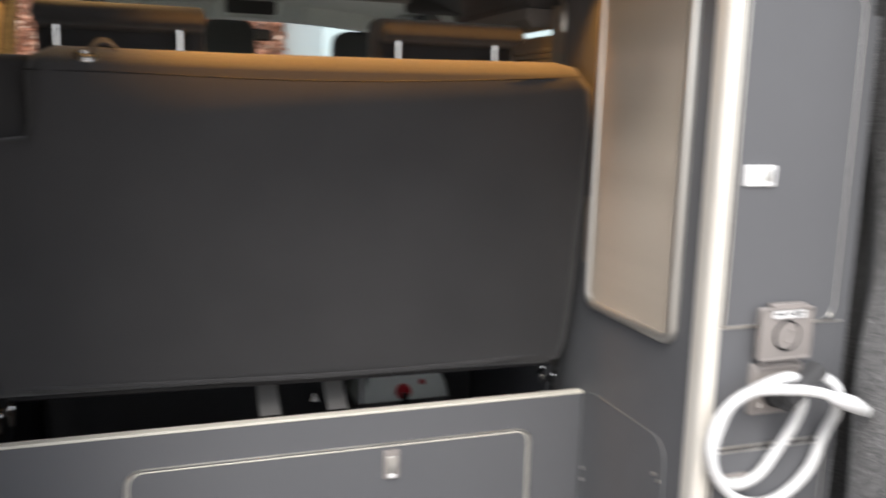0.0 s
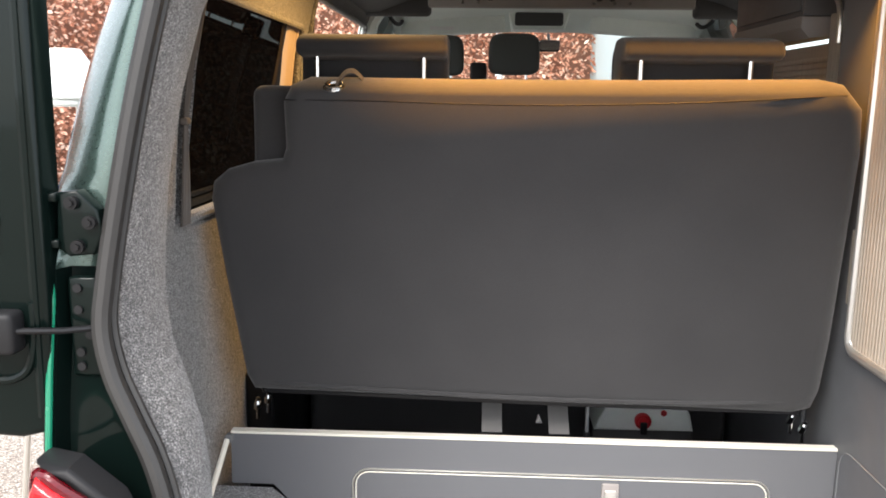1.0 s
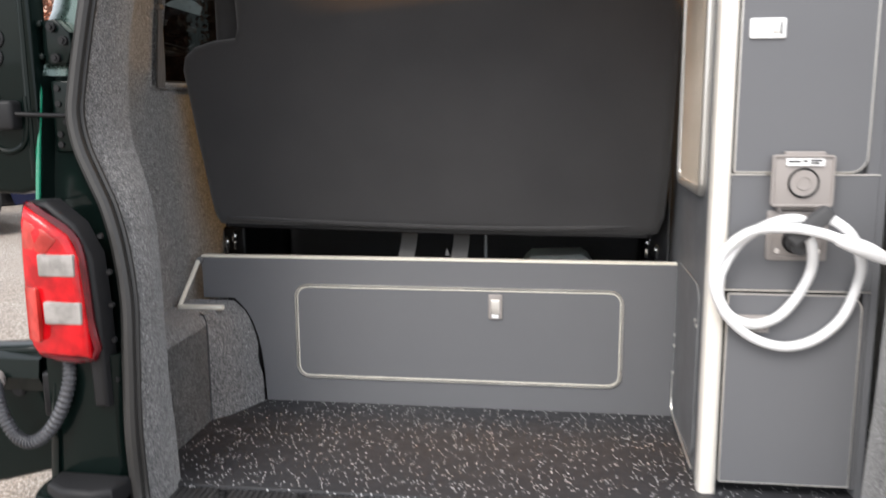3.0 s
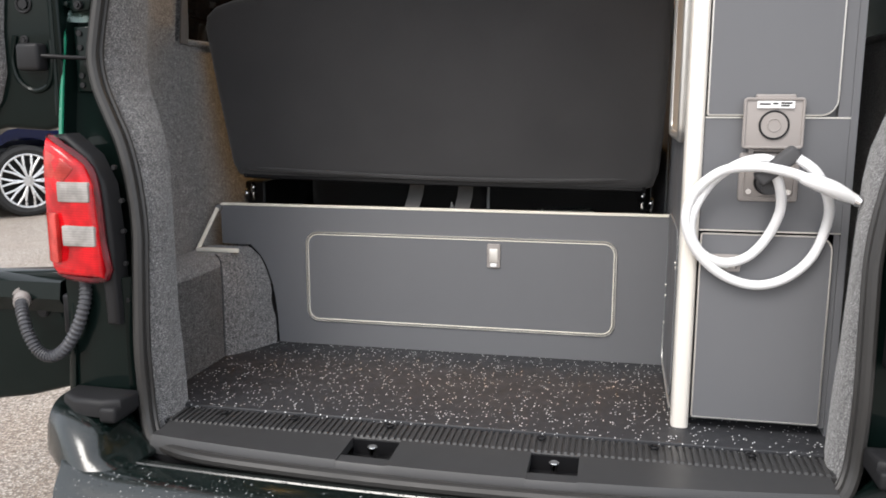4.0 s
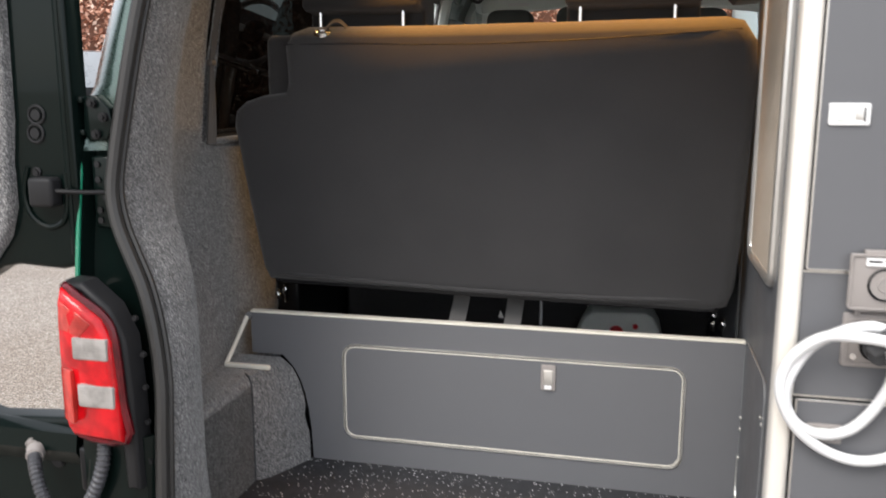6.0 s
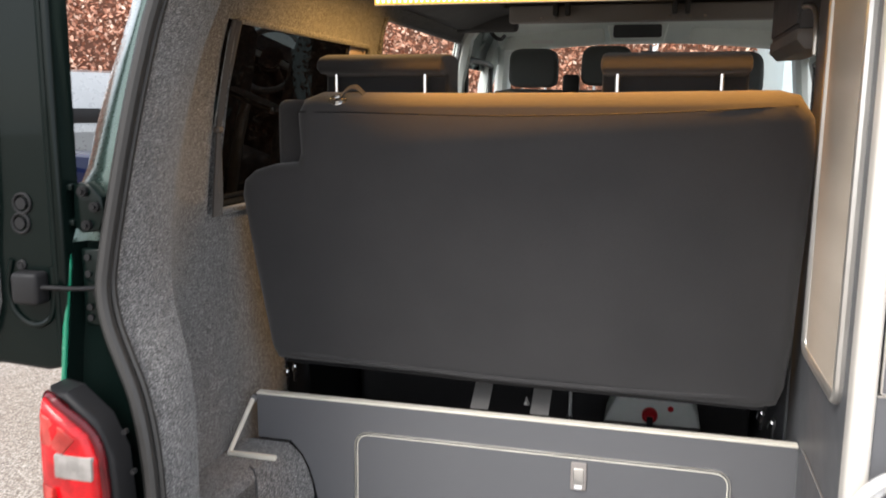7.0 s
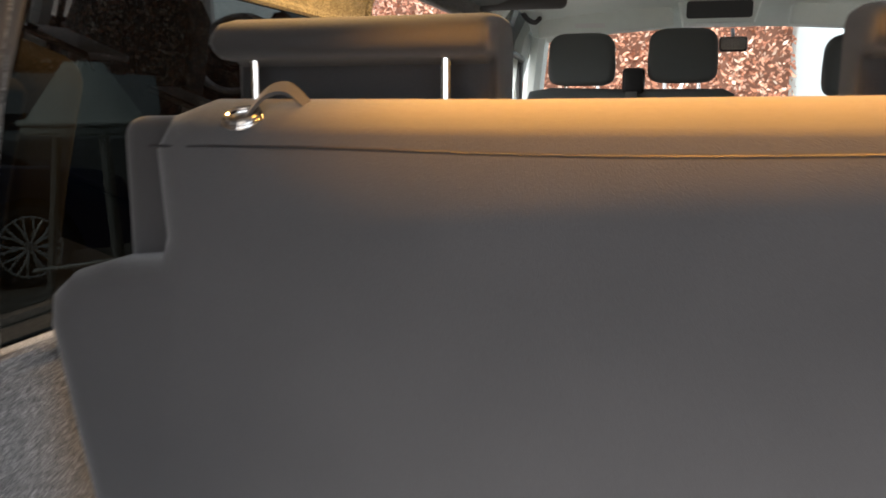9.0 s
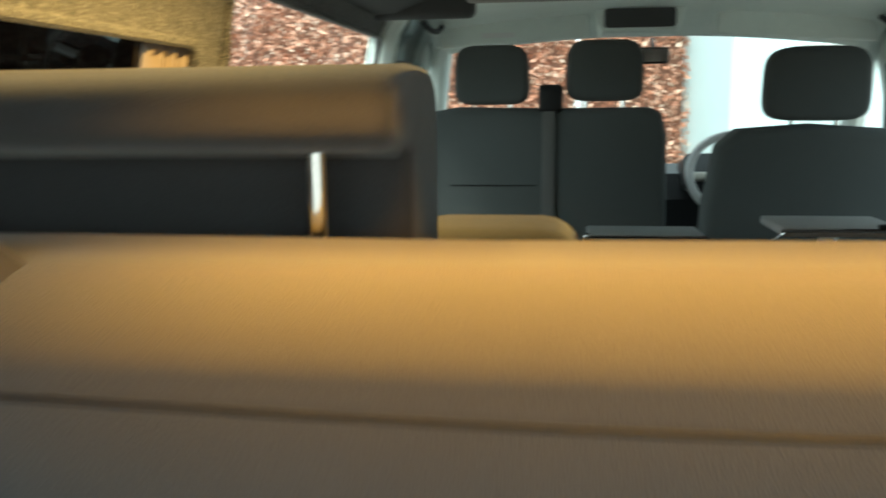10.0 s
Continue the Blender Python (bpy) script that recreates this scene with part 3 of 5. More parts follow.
for flip in (False, True):
    cap = join(slab([(-0.83, 0.025), (-0.825, -0.03), (-0.78, -0.06), (-0.715, -0.065), (-0.68, -0.045), (-0.674, 0.02)], "z", 0.655, 0.618, 0.012), block(-0.72, -0.680, -0.068, 0.02, 0.606, 0.640, 0.008))
    shoulder = smooth_sheet([[(-0.845, 0.035, 0.640), (-0.85, -0.02, 0.632), (-0.845, -0.06, 0.60), (-0.84, -0.075, 0.54)],
                      [(-0.79, 0.03, 0.632), (-0.79, -0.055, 0.626), (-0.785, -0.10, 0.594), (-0.78, -0.125, 0.53)],
                      [(-0.72, 0.02, 0.615), (-0.72, -0.07, 0.604), (-0.725, -0.125, 0.570), (-0.725, -0.155, 0.515)],
                      [(-0.675, 0.01, 0.575), (-0.675, -0.07, 0.560), (-0.68, -0.13, 0.548), (-0.68, -0.165, 0.51)],
                      [(-0.62, -0.02, 0.538), (-0.62, -0.09, 0.540), (-0.62, -0.14, 0.531), (-0.62, -0.18, 0.505)]], (0, 0.01, -0.01))
    part("bumper_shoulder", mirror(shoulder) if flip else shoulder, WET_GREEN, bumper, "", 60)
    part("bumper_corner_cap", mirror(cap) if flip else cap, BLACK, bumper, "black plastic corner cap")

# door seal round the opening, and the sill plate
def sill_edge(x):
    return -0.018 - 0.055 * (1 - min(1, abs((x - XC) / 0.72)) ** 2)


left = [(curve_at(SEAL, z), rear(z) - 0.004, z) for z in (1.93, 1.85, 1.74, 1.62, 1.5, 1.42, 1.36, 1.30, 1.24, 1.18, 1.10, 1.0, 0.9, 0.75, 0.64)]
corner = [(-0.660, 0.018, 0.585), (-0.640, 0.0, 0.553), (-0.600, -0.012, 0.540)]
bottom = [(x, sill_edge(x) - 0.012, 0.543) for x in (-0.5, -0.3, -0.1, XC, 0.21, 0.41, 0.61)]
right = [(2 * XC - x, y, z) for x, y, z in reversed(left + corner)]
top = [(0.65, 0.195, 1.96), (XC, 0.20, 1.97), (-0.54, 0.195, 1.96)]
seal_path = spline(left + corner + bottom + right + top, 4, True)
seal = part("door_seal", tube(seal_path, 0.0135, 10, True), BLACK_SOFT, van, "black rubber door seal")
lip = part("seal_lip", tube([p + Vector(((0.011 if p.x < XC else -0.011), 0.014, 0.004)) for p in seal_path], 0.006, 6, True), BLACK_SOFT, seal)

plate = thing("sill_plate", "", "")
plate.parent = van
tagged(plate, "black ribbed plastic loading sill plate")


def plate_bits(x0, x1, y0f, y1f, z0, z1):
    n = max(2, int((x1 - x0) / 0.05))
    pts = [x0 + (x1 - x0) * k / n for k in range(n + 1)]
    return sheet([[(x, y0f(x), z0), (x, y0f(x) + 0.010, z1), (x, y1f(x), z1)] for x in pts], (0, 0, -0.02))


flat = lambda v: (lambda x: v)
RECESS = ((-0.205, -0.10), (0.175, 0.272))
bounds = [-0.635, RECESS[0][0], RECESS[0][1], RECESS[1][0], RECESS[1][1], 0.745]
for a, b in ((0, 1), (2, 3), (4, 5)):
    part("plate_section", plate_bits(bounds[a], bounds[b], lambda x: sill_edge(x) + 0.004, flat(0.066), 0.548, 0.566), PLATE, plate)
for a, b in RECESS:
    part("plate_section", plate_bits(a, b, lambda x: sill_edge(x) + 0.004, lambda x: sill_edge(x) + 0.045, 0.548, 0.564), PLATE, plate)
    part("latch_recess", block(a, b, -0.03, 0.066, 0.500, 0.512, 0.002), SATIN_BLACK, plate)
    part("recess_wall", block(a, b, 0.062, 0.067, 0.51, 0.562), SATIN_BLACK, plate)
    mid = (a + b) / 2
    part("striker", join(disc((mid, 0.03, 0.535), (0, 0, 1), 0.007, 0.05), disc((mid, 0.03, 0.562), (0, 0, 1), 0.010, 0.006, bevel=0.002)), CHROME, plate, "steel striker pin")
part("rib_base", block(-0.655, 0.765, 0.0665, 0.152, 0.545, 0.5655, 0.002), PLATE, plate)
rib = finish(slab([(0.068, 0.5655), (0.072, 0.5690), (0.148, 0.5700), (0.152, 0.5655)], "x", -0.0040, 0.0040, 0.001, 1))
rib.materials.append(PLATE)
for k in range(105):
    ob = new("rib", rib)
    ob.parent = plate
    ob.location = (-0.648 + k * 0.0135, 0, 0)
for x in (-0.53, -0.36, -0.14, 0.19, 0.42, 0.61):
    part("plate_screw", join(ring((x, 0.122, 0.575), (0, 0, 1), 0.008, 0.0022, 16), disc((x, 0.122, 0.573), (0, 0, 1), 0.007, 0.003)), SATIN_BLACK, plate)

# tail lamps
def tail_lamp(flip):
    lamp = thing("tail_lamp", "", "")
    lamp.parent = van
    tagged(lamp, "red tail lamp with two clear bands")
    def f(b):
        """The lamp wraps round the corner of the body."""
        for v in b.verts:
            v.co.y += 7.0 * max(0.0, -0.795 - v.co.x) ** 2
            v.co.x += 0.004
        return mirror(b) if flip else b

    outline = [(-0.838, 1.197), (-0.855, 1.168), (-0.862, 1.10), (-0.866, 1.0), (-0.864, 0.955), (-0.847, 0.918), (-0.826, 0.908), (-0.719, 0.906), (-0.723, 0.98), (-0.731, 1.10), (-0.748, 1.143), (-0.795, 1.176)]
    part("lens", f(slab(outline, "y", -0.028, 0.05, 0.014, 4)), RED, lamp, "glossy red lens")
    part("lens_rim", f(tube(spline([(x, -0.008, z) for x, z in outline], 3, True), 0.0085, 8, True)), DARK_RED, lamp, "deep red rim")
    part("reversing_lens", f(slab(rounded(-0.808, -0.735, 1.066, 1.108, 0.004), "y", -0.0296, -0.01, 0.002)), CLEAR_LENS, lamp, "clear ribbed band")
    part("indicator_lens", f(slab(rounded(-0.803, -0.728, 0.974, 1.017, 0.004), "y", -0.0296, -0.01, 0.002)), CLEAR_LENS, lamp, "clear ribbed band")
    # the upper patch paints a reflection; the side one is a paler lens zone
    part("lens_patch", f(slab([(-0.835, 1.172), (-0.846, 1.145), (-0.850, 1.115), (-0.79, 1.108), (-0.765, 1.135), (-0.79, 1.155)], "y", -0.0295, -0.01, 0.003)), AMBER, lamp, "paler patch for a reflection on the upper lens")
    part("lens_patch", f(slab(rounded(-0.856, -0.818, 0.935, 1.042, 0.006), "y", -0.0295, -0.01, 0.003)), AMBER, lamp, "paler side chamber")
    part("lamp_shroud", f(slab([(-0.86, 1.20), (-0.80, 1.205), (-0.745, 1.16), (-0.716, 1.10), (-0.708, 0.99), (-0.705, 0.80), (-0.735, 0.80), (-0.738, 0.89), (-0.755, 1.12), (-0.80, 1.18)], "y", 0.0, 0.05, 0.010)), BLACK, lamp, "black plastic shroud")


tail_lamp(False)
tail_lamp(True)
for z in (1.135, 1.065, 1.0, 0.93, 0.85):
    part("pillar_plug", disc((-0.694 - 0.012 * (z > 1.1), 0.030, z), (0, -1, 0), 0.005, 0.008), BLACK, van)
part("pillar_panel", sheet([[(-0.845, 0.035, z), (-0.78, 0.018, z), (-0.70, 0.022, z), (-0.682, 0.04, z)] for z in (0.62, 0.7, 0.8, 0.9)], (0, 0.01, 0)), INNER_GREEN, van)

# Open rear doors, folded back flat beside the body
def rear_door(flip):
    f = mirror if flip else (lambda b: b)
    door = thing("rear_door", "", "")
    door.parent = van
    tagged(door, "open dark green rear door with a carpeted inner panel")
    upper = [(-0.848, 1.95), (-0.852, 1.219), (-0.90, 1.207), (-1.00, 1.212), (-1.04, 1.205), (-1.10, 1.17), (-1.16, 1.08), (-1.19, 0.98), (-1.185, 0.90),
             (-1.10, 0.882), (-0.95, 0.892), (-0.885, 0.897), (-0.868, 0.87), (-0.858, 0.80), (-0.853, 0.625), (-0.90, 0.618), (-1.0, 0.59), (-1.15, 0.565), (-1.55, 0.55), (-1.60, 0.60), (-1.60, 1.50), (-1.52, 1.95)]
    part("door_shell", f(slab(upper, "y", 0.085, 0.135, 0.012, 3)), INNER_GREEN, door)
    lip = [(-0.866, 1.93), (-0.867, 1.6), (-0.868, 1.24)]
    part("door_flange", f(tube(spline([(x, 0.088, z) for x, z in lip], 4), 0.007, 8)), INNER_GREEN, door)
    panel = [(-0.965, 1.93), (-0.975, 1.50), (-0.985, 1.42), (-0.985, 1.33), (-1.005, 1.27), (-1.06, 1.20), (-1.11, 1.13), (-1.19, 1.06), (-1.58, 1.06), (-1.58, 1.93)]
    part("carpet_panel", f(slab(panel, "y", 0.060, 0.09, 0.012, 3)), CARPET, door, "grey carpet panel")
    # pressed recess with the check strap's box
    part("pressing", f(tube(spline([(-0.955, 0.084, 1.41), (-0.967, 0.084, 1.36), (-0.955, 0.084, 1.315), (-0.92, 0.084, 1.293), (-0.885, 0.084, 1.305), (-0.872, 0.084, 1.345), (-0.872, 0.084, 1.40)], 6), 0.006, 8)), INNER_GREEN, door)
    box = part("strap_box", f(block(-0.937, -0.883, 0.052, 0.09, 1.335, 1.392, 0.008)), BLACK, door)
    part("strap_arm", f(tube([(-0.885, 0.066, 1.366), (-0.83, 0.085, 1.363), (-0.79, 0.11, 1.362)], 0.0045, 8)), SATIN_BLACK, box, "thin steel check strap")
    for x, z, r in ((-0.935, 1.400, 0.007), (-0.93, 1.475, 0.017), (-0.925, 1.51, 0.017)):
        part("grommet", f(join(ring((x, 0.083, z), (0, 1, 0), r, 0.003, 20), disc((x, 0.083, z), (0, 1, 0), r * 0.6, 0.008))), BLACK, door)
    part("lower_ledge", f(sheet([[(x, 0.084, 0.885 + 0.006 * math.sin(x * 9)), (x, 0.062, 0.872), (x, 0.055, 0.835), (x, 0.078, 0.80)] for x in (-1.17, -1.1, -1.02, -0.95, -0.90, -0.88)], (0, 0.008, 0))), INNER_GREEN, door)
    lock = part("lower_hinge", f(join(block(-0.872, -0.838, 0.05, 0.088, 0.755, 0.85, 0.008), block(-0.845, -0.825, 0.06, 0.10, 0.775, 0.83, 0.006))), SATIN_BLACK, door)
    part("hinge_bolt", f(disc((-0.80, 0.02, 0.81), (0, -1, 0), 0.009, 0.02, 6)), BLACK, lock)
    # hinge on the pillar with its knuckle
    hinge = part("hinge", f(join(slab([(-0.842, 1.545), (-0.815, 1.548), (-0.788, 1.522), (-0.783, 1.49), (-0.795, 1.462), (-0.83, 1.458), (-0.846, 1.47)], "y", 0.112, 0.135, 0.004),
                              tube([(-0.858, 0.105, 1.455), (-0.858, 0.105, 1.56)], 0.008, 12), tube([(-0.872, 0.10, 1.468), (-0.872, 0.10, 1.545)], 0.005, 8),
                              block(-0.876, -0.84, 0.105, 0.122, 1.47, 1.482, 0.003), block(-0.876, -0.84, 0.105, 0.122, 1.532, 1.545, 0.003))), INNER_GREEN, door, "black steel door hinge")
    for x, z in ((-0.820, 1.532), (-0.797, 1.506), (-0.815, 1.473)):
        part("bolt", f(join(disc((x, 0.108, z), (0, 1, 0), 0.009, 0.010, 16), disc((x, 0.104, z), (0, 1, 0), 0.005, 0.010, 6))), SATIN_BLACK, hinge)
    cover = part("strap_plate", f(block(-0.836, -0.797, 0.114, 0.128, 1.29, 1.43, 0.004)), INNER_GREEN, door)
    for z in (1.415, 1.385, 1.35, 1.325, 1.305):
        part("bolt", f(disc((-0.808 - 0.014 * (int(z * 200) % 2), 0.113, z), (0, 1, 0), 0.006, 0.006, 16)), BLACK, cover)
    # corrugated cable conduit
    pts = spline([(-0.982, 0.07, 0.835), (-0.962, 0.035, 0.828), (-0.940, 0.01, 0.806), (-0.922, 0.0, 0.768), (-0.900, 0.0, 0.732), (-0.868, 0.0, 0.722), (-0.832, 0.0, 0.745), (-0.800, 0.0, 0.792), (-0.782, 0.005, 0.845), (-0.786, 0.02, 0.885), (-0.80, 0.04, 0.905)], 20)
    rad = [0.0108 + (0.0030 if k % 4 < 2 else 0.0) for k in range(len(pts))]
    hose = part("cable_conduit", f(tube(pts, 0.013, 12, radii=rad)), plain("ribbed_grey_conduit", (0.055, 0.056, 0.062), 0.38), door, "grey corrugated cable conduit", 25)
    part("conduit_boot", f(join(disc((-0.983, 0.072, 0.836), (0.25, -1, -0.1), 0.026, 0.03, 24, 0.021, bevel=0.004), disc((-0.968, 0.046, 0.830), (0.5, -1, -0.25), 0.019, 0.03, 20, 0.017, bevel=0.003))), TAUPE, hose, "pale grey conduit boot")
    part("door_plug", f(disc((-0.945, 0.083, 0.80), (0, -1, 0), 0.015, 0.012, 20, bevel=0.003)), BLACK, door)
    return door


rear_door(False)
rear_door(True)

# Load space: floor and wheel-arch box
floor = part("floor", block(-0.80, 0.91, 0.1525, 2.9, 0.556, FLOOR, 0.003), RUBBER_FLOOR)
tagged(floor, "black rubber van floor with white flecks", "floor", kind="structure")
arch = thing("wheel_arch_box", "grey carpeted box over the wheel arch", "wheel arch")
rows = []
for y in (0.20, 0.30, 0.40, 0.515):
    x = -0.722 + 0.01 * (y - 0.25)
    rows.append([(x, y, 0.572), (x, y, 0.60), (x, y, 0.80), (x, y, 0.836), (x - 0.008, y, 0.850), (x - 0.02, y, 0.855), (-0.80, y, 0.856), (-0.84, y, 0.856)])
part("box_lining", sheet(rows, (0, 0.0, -0.008)), CARPET, arch, "", 60)
rows = []
for k in range(9):
    t = k / 8
    y = 0.512 + 0.158 * t
    row = []
    for j in range(12):
        a = j / 11
        z = 0.572 + (0.856 - 0.572) * a
        swell = (0.088 * t ** 0.7) * math.sqrt(max(0.0, 1 - (max(0, a - 0.05) / 0.96) ** 2.4))
        crease = 0.010 * math.exp(-((a - 0.42) / 0.09) ** 2) * t
        row.append((-0.7195 + swell - crease, y, z))
    row.append((-0.84, y, 0.857))
    rows.append(row)
part("arch_lining", sheet(rows), CARPET, arch, "", 60)
part("seam", tube(spline([(-0.7165, 0.512, 0.575), (-0.7165, 0.512, 0.80), (-0.722, 0.513, 0.846), (-0.735, 0.514, 0.860)], 5), 0.0018, 6), DARK_TRIM, arch)
angle = thing("edging_strip", "cream plastic edging bent over the box corner", "edging")
part("flat_strip", block(-0.815, -0.69, 0.556, 0.568, 0.857, 0.869, 0.003), CREAM, angle)
part("sloping_strip", tube([(-0.812, 0.562, 0.862), (-0.797, 0.660, 0.965)], 0.006, 8), CREAM, angle)
part("cap", disc((-0.794, 0.664, 0.967), (0, -1, 0), 0.009, 0.012), TRIM, angle)

# Bed front panel with its hatch
panel = thing("bed_front_panel", "dark grey laminate panel with a framed hatch", "panel")
outline = [(0.464, 0.575), (0.464, 0.974), (-0.793, 0.974), (-0.793, 0.862), (-0.705, 0.862)]
outline += [(-0.7195 + 0.094 * math.sqrt(max(0, 1 - (a / 1.01) ** 2.4)), 0.572 + 0.285 * a) for a in (0.97, 0.9, 0.8, 0.65, 0.5, 0.3, 0.1)]
outline += [(-0.625, 0.575)]
part("board", slab(outline, "y", 0.674, 0.692), LAMINATE, panel)
part("top_edging", block(-0.793, 0.464, 0.6715, 0.693, 0.974, 0.980, 0.001, 1), CREAM, panel, "cream edging strip")
hatch = part("hatch", slab(rounded(-0.5295, 0.3295, 0.650, 0.900, 0.030), "y", 0.6715, 0.676), LAMINATE, panel)


def outline_tube(x0, x1, z0, z1, r, y, thick):
    return tube([(x, y, z) for x, z in rounded(x0, x1, z0, z1, r)], thick, 6, True)


part("frame", outline_tube(-0.5335, 0.3335, 0.646, 0.904, 0.034, 0.6715, 0.0022), ALU, hatch, "bright hatch edging")
part("inner_frame", outline_tube(-0.5275, 0.3275, 0.652, 0.898, 0.028, 0.6712, 0.0016), CREAM, hatch)


def push_latch(x, z, w, h, y, parent, mat, upright=True):
    latch = part("latch", slab(rounded(x - w / 2, x + w / 2, z - h / 2, z + h / 2, 0.004), "y", y - 0.005, y + 0.002, 0.002), mat, parent)
    if upright:
        part("button", slab(rounded(x - w * 0.33, x + w * 0.33, z - h * 0.28, z + h * 0.30, 0.003), "y", y - 0.0075, y, 0.0015), ALU, latch)
        part("keeper", slab(rounded(x - w * 0.25, x + w * 0.25, z - h * 0.45, z - h * 0.30, 0.002), "y", y - 0.008, y, 0.001), WHITE, latch)
    else:
        part("button", slab(rounded(x - w * 0.34, x + w * 0.12, z - h * 0.3, z + h * 0.3, 0.003), "y", y - 0.0065, y, 0.0015), PALE, latch)
        part("bolt", slab(rounded(x + w * 0.13, x + w * 0.33, z - h * 0.24, z + h * 0.24, 0.002), "y", y - 0.0058, y, 0.0005), ALU, latch, "bright metal bolt")
        part("slot", slab(rounded(x + w * 0.335, x + w * 0.38, z - h * 0.3, z + h * 0.3, 0.001), "y", y - 0.0058, y, 0.0002), DARK_TRIM, latch)
    return latch


push_latch(0.006, 0.856, 0.036, 0.066, 0.6715, hatch, TAUPE)

# Rock-and-roll bench: backrest turned to the rear, frame, fittings under it
bench = thing("folding_bench", "charcoal upholstered folding bench seat seen from behind", "bench seat")
back_outline = [(-0.752, 1.058), (-0.768, 1.09), (-0.800, 1.30), (-0.822, 1.47), (-0.815, 1.505), (-0.785, 1.530), (-0.735, 1.545), (-0.674, 1.552), (-0.666, 1.575), (-0.668, 1.665), (-0.655, 1.698), (-0.62, 1.714),
                (-0.30, 1.713), (0.05, 1.716), (0.38, 1.722), (0.42, 1.712), (0.446, 1.665), (0.453, 1.58), (0.442, 1.20), (0.434, 1.09), (0.42, 1.048), (0.38, 1.034), (-0.16, 1.046), (-0.72, 1.055)]
back = slab(back_outline, "y", 0.697, 0.83, 0.034, 6, True)


def lean(p):
    """The backrest leans to the rear and its crest rolls forward."""
    return Vector((p.x, p.y - 0.045 * (p.z - 1.05) / 0.62 + 0.045 * max(0.0, (p.z - 1.677) / 0.04) ** 1.3, p.z))


for v in back.verts:
    v.co = lean(v.co)
part("backrest", back, FABRIC, bench, "", 60)
seam_top = [(-0.662, 0.700, 1.668), (-0.5, 0.6975, 1.668), (-0.207, 0.6965, 1.664), (0.1, 0.6965, 1.672), (0.41, 0.699, 1.690)]
part("seam", tube([lean(p) for p in spline(seam_top, 6)], 0.0016, 6), BLACK, bench)
part("piping", tube(spline([(-0.742, 0.704, 1.082), (-0.6, 0.6945, 1.076), (-0.16, 0.693, 1.062), (0.2, 0.6945, 1.062), (0.41, 0.704, 1.072)], 6), 0.0055, 8), FABRIC, bench, "piped lower seam")
part("lower_flap", slab([(-0.735, 1.05), (-0.74, 1.068), (-0.16, 1.055), (0.405, 1.05), (0.40, 1.034), (-0.16, 1.040), (-0.70, 1.048)], "y", 0.708, 0.80, 0.012), SATIN_BLACK, bench)
part("side_bolster", block(-0.742, -0.63, 0.715, 0.90, 1.30, 1.696, 0.022, 4), FABRIC, bench)
part("seat_base", block(-0.76, 0.44, 1.32, 1.75, 0.576, 1.02, 0.02), DARK_TRIM, bench)
part("seat_cushion", block(-0.76, 0.44, 0.86, 1.80, 1.04, 1.17, 0.04, 4), FABRIC, bench)
# added black block that keeps stray LED light out beside the bench
part("side_light_block", block(-0.835, -0.765, 0.93, 1.75, 0.576, 1.02, 0.01), SATIN_BLACK, bench)
part("frame_rail", block(-0.77, 0.44, 0.76, 0.80, 0.576, 0.72, 0.004), DARK_TRIM, bench)
for x, y, z in ((-0.768, 0.797, 0.990), (-0.742, 0.79, 1.008), (0.417, 0.738, 0.996), (0.395, 0.75, 1.012)):
    b = part("frame_bolt", join(disc((x, y, z), (0.2, -0.5, 1), 0.0085, 0.02, 6), disc((x, y, z + 0.004), (0.2, -0.5, 1), 0.005, 0.036, 12), disc((x, y, z - 0.012), (0, 0, 1), 0.004, 0.04, 10)), CHROME, bench, "bright steel bolt")
strap_line = spline([(-0.562, 0.668, 1.699), (-0.552, 0.678, 1.716), (-0.543, 0.686, 1.724), (-0.530, 0.692, 1.725), (-0.519, 0.697, 1.716), (-0.508, 0.702, 1.702)], 6)
part("pull_loop", sheet([[p + Vector((-0.001, 0.008, 0.005)), p + Vector((0.001, -0.008, -0.005))] for p in strap_line], (0.001, 0.002, -0.003)), FABRIC, bench, "fabric pull loop")
eye = part("ring_plate", join(disc((-0.566, 0.668, 1.694), (0, -0.45, 0.89), 0.021, 0.004, 24, bevel=0.0015), ring((-0.566, 0.667, 1.698), (0, -0.40, 0.92), 0.016, 0.0032, 24)), CHROME, bench, "bright steel eyelet")
belt = thing("strap", "grey webbing strap under the bench", "strap")
belt.location = (-0.242, -0.06, 0)
part("webbing", sheet([[(-0.022, 0.80, 0.966), (0.022, 0.80, 0.966)], [(-0.022, 0.85, 1.0), (0.022, 0.85, 1.0)], [(-0.022, 0.90, 1.06), (0.022, 0.90, 1.06)]], (0, 0.002, 0.002)), GREY_STRAP, belt)
tagged(belt, group="straps under the bench")
copy_thing(belt, pose(-0.097, -0.06, 0))
isolator = thing("battery_isolator", "pale grey rounded box with a red turn knob", "battery isolator")
part("box", block(0.03, 0.295, 1.125, 1.26, 0.576, 0.826, 0.008), DARK_TRIM, isolator, "dark grey battery box")
part("cover", slab([(0.034, 0.824), (0.045, 0.855), (0.066, 0.895), (0.085, 0.912), (0.24, 0.918), (0.262, 0.905), (0.282, 0.87), (0.292, 0.826)], "y", 1.115, 1.25, 0.008), PALE, isolator, "pale grey chamfered cover")
part("knob", join(disc((0.158, 1.108, 0.856), (0, -1, 0), 0.021, 0.018, 24, bevel=0.003), ring((0.158, 1.10, 0.856), (0, 1, 0), 0.016, 0.004, 20)), RED_PLASTIC, isolator, "red turn knob")
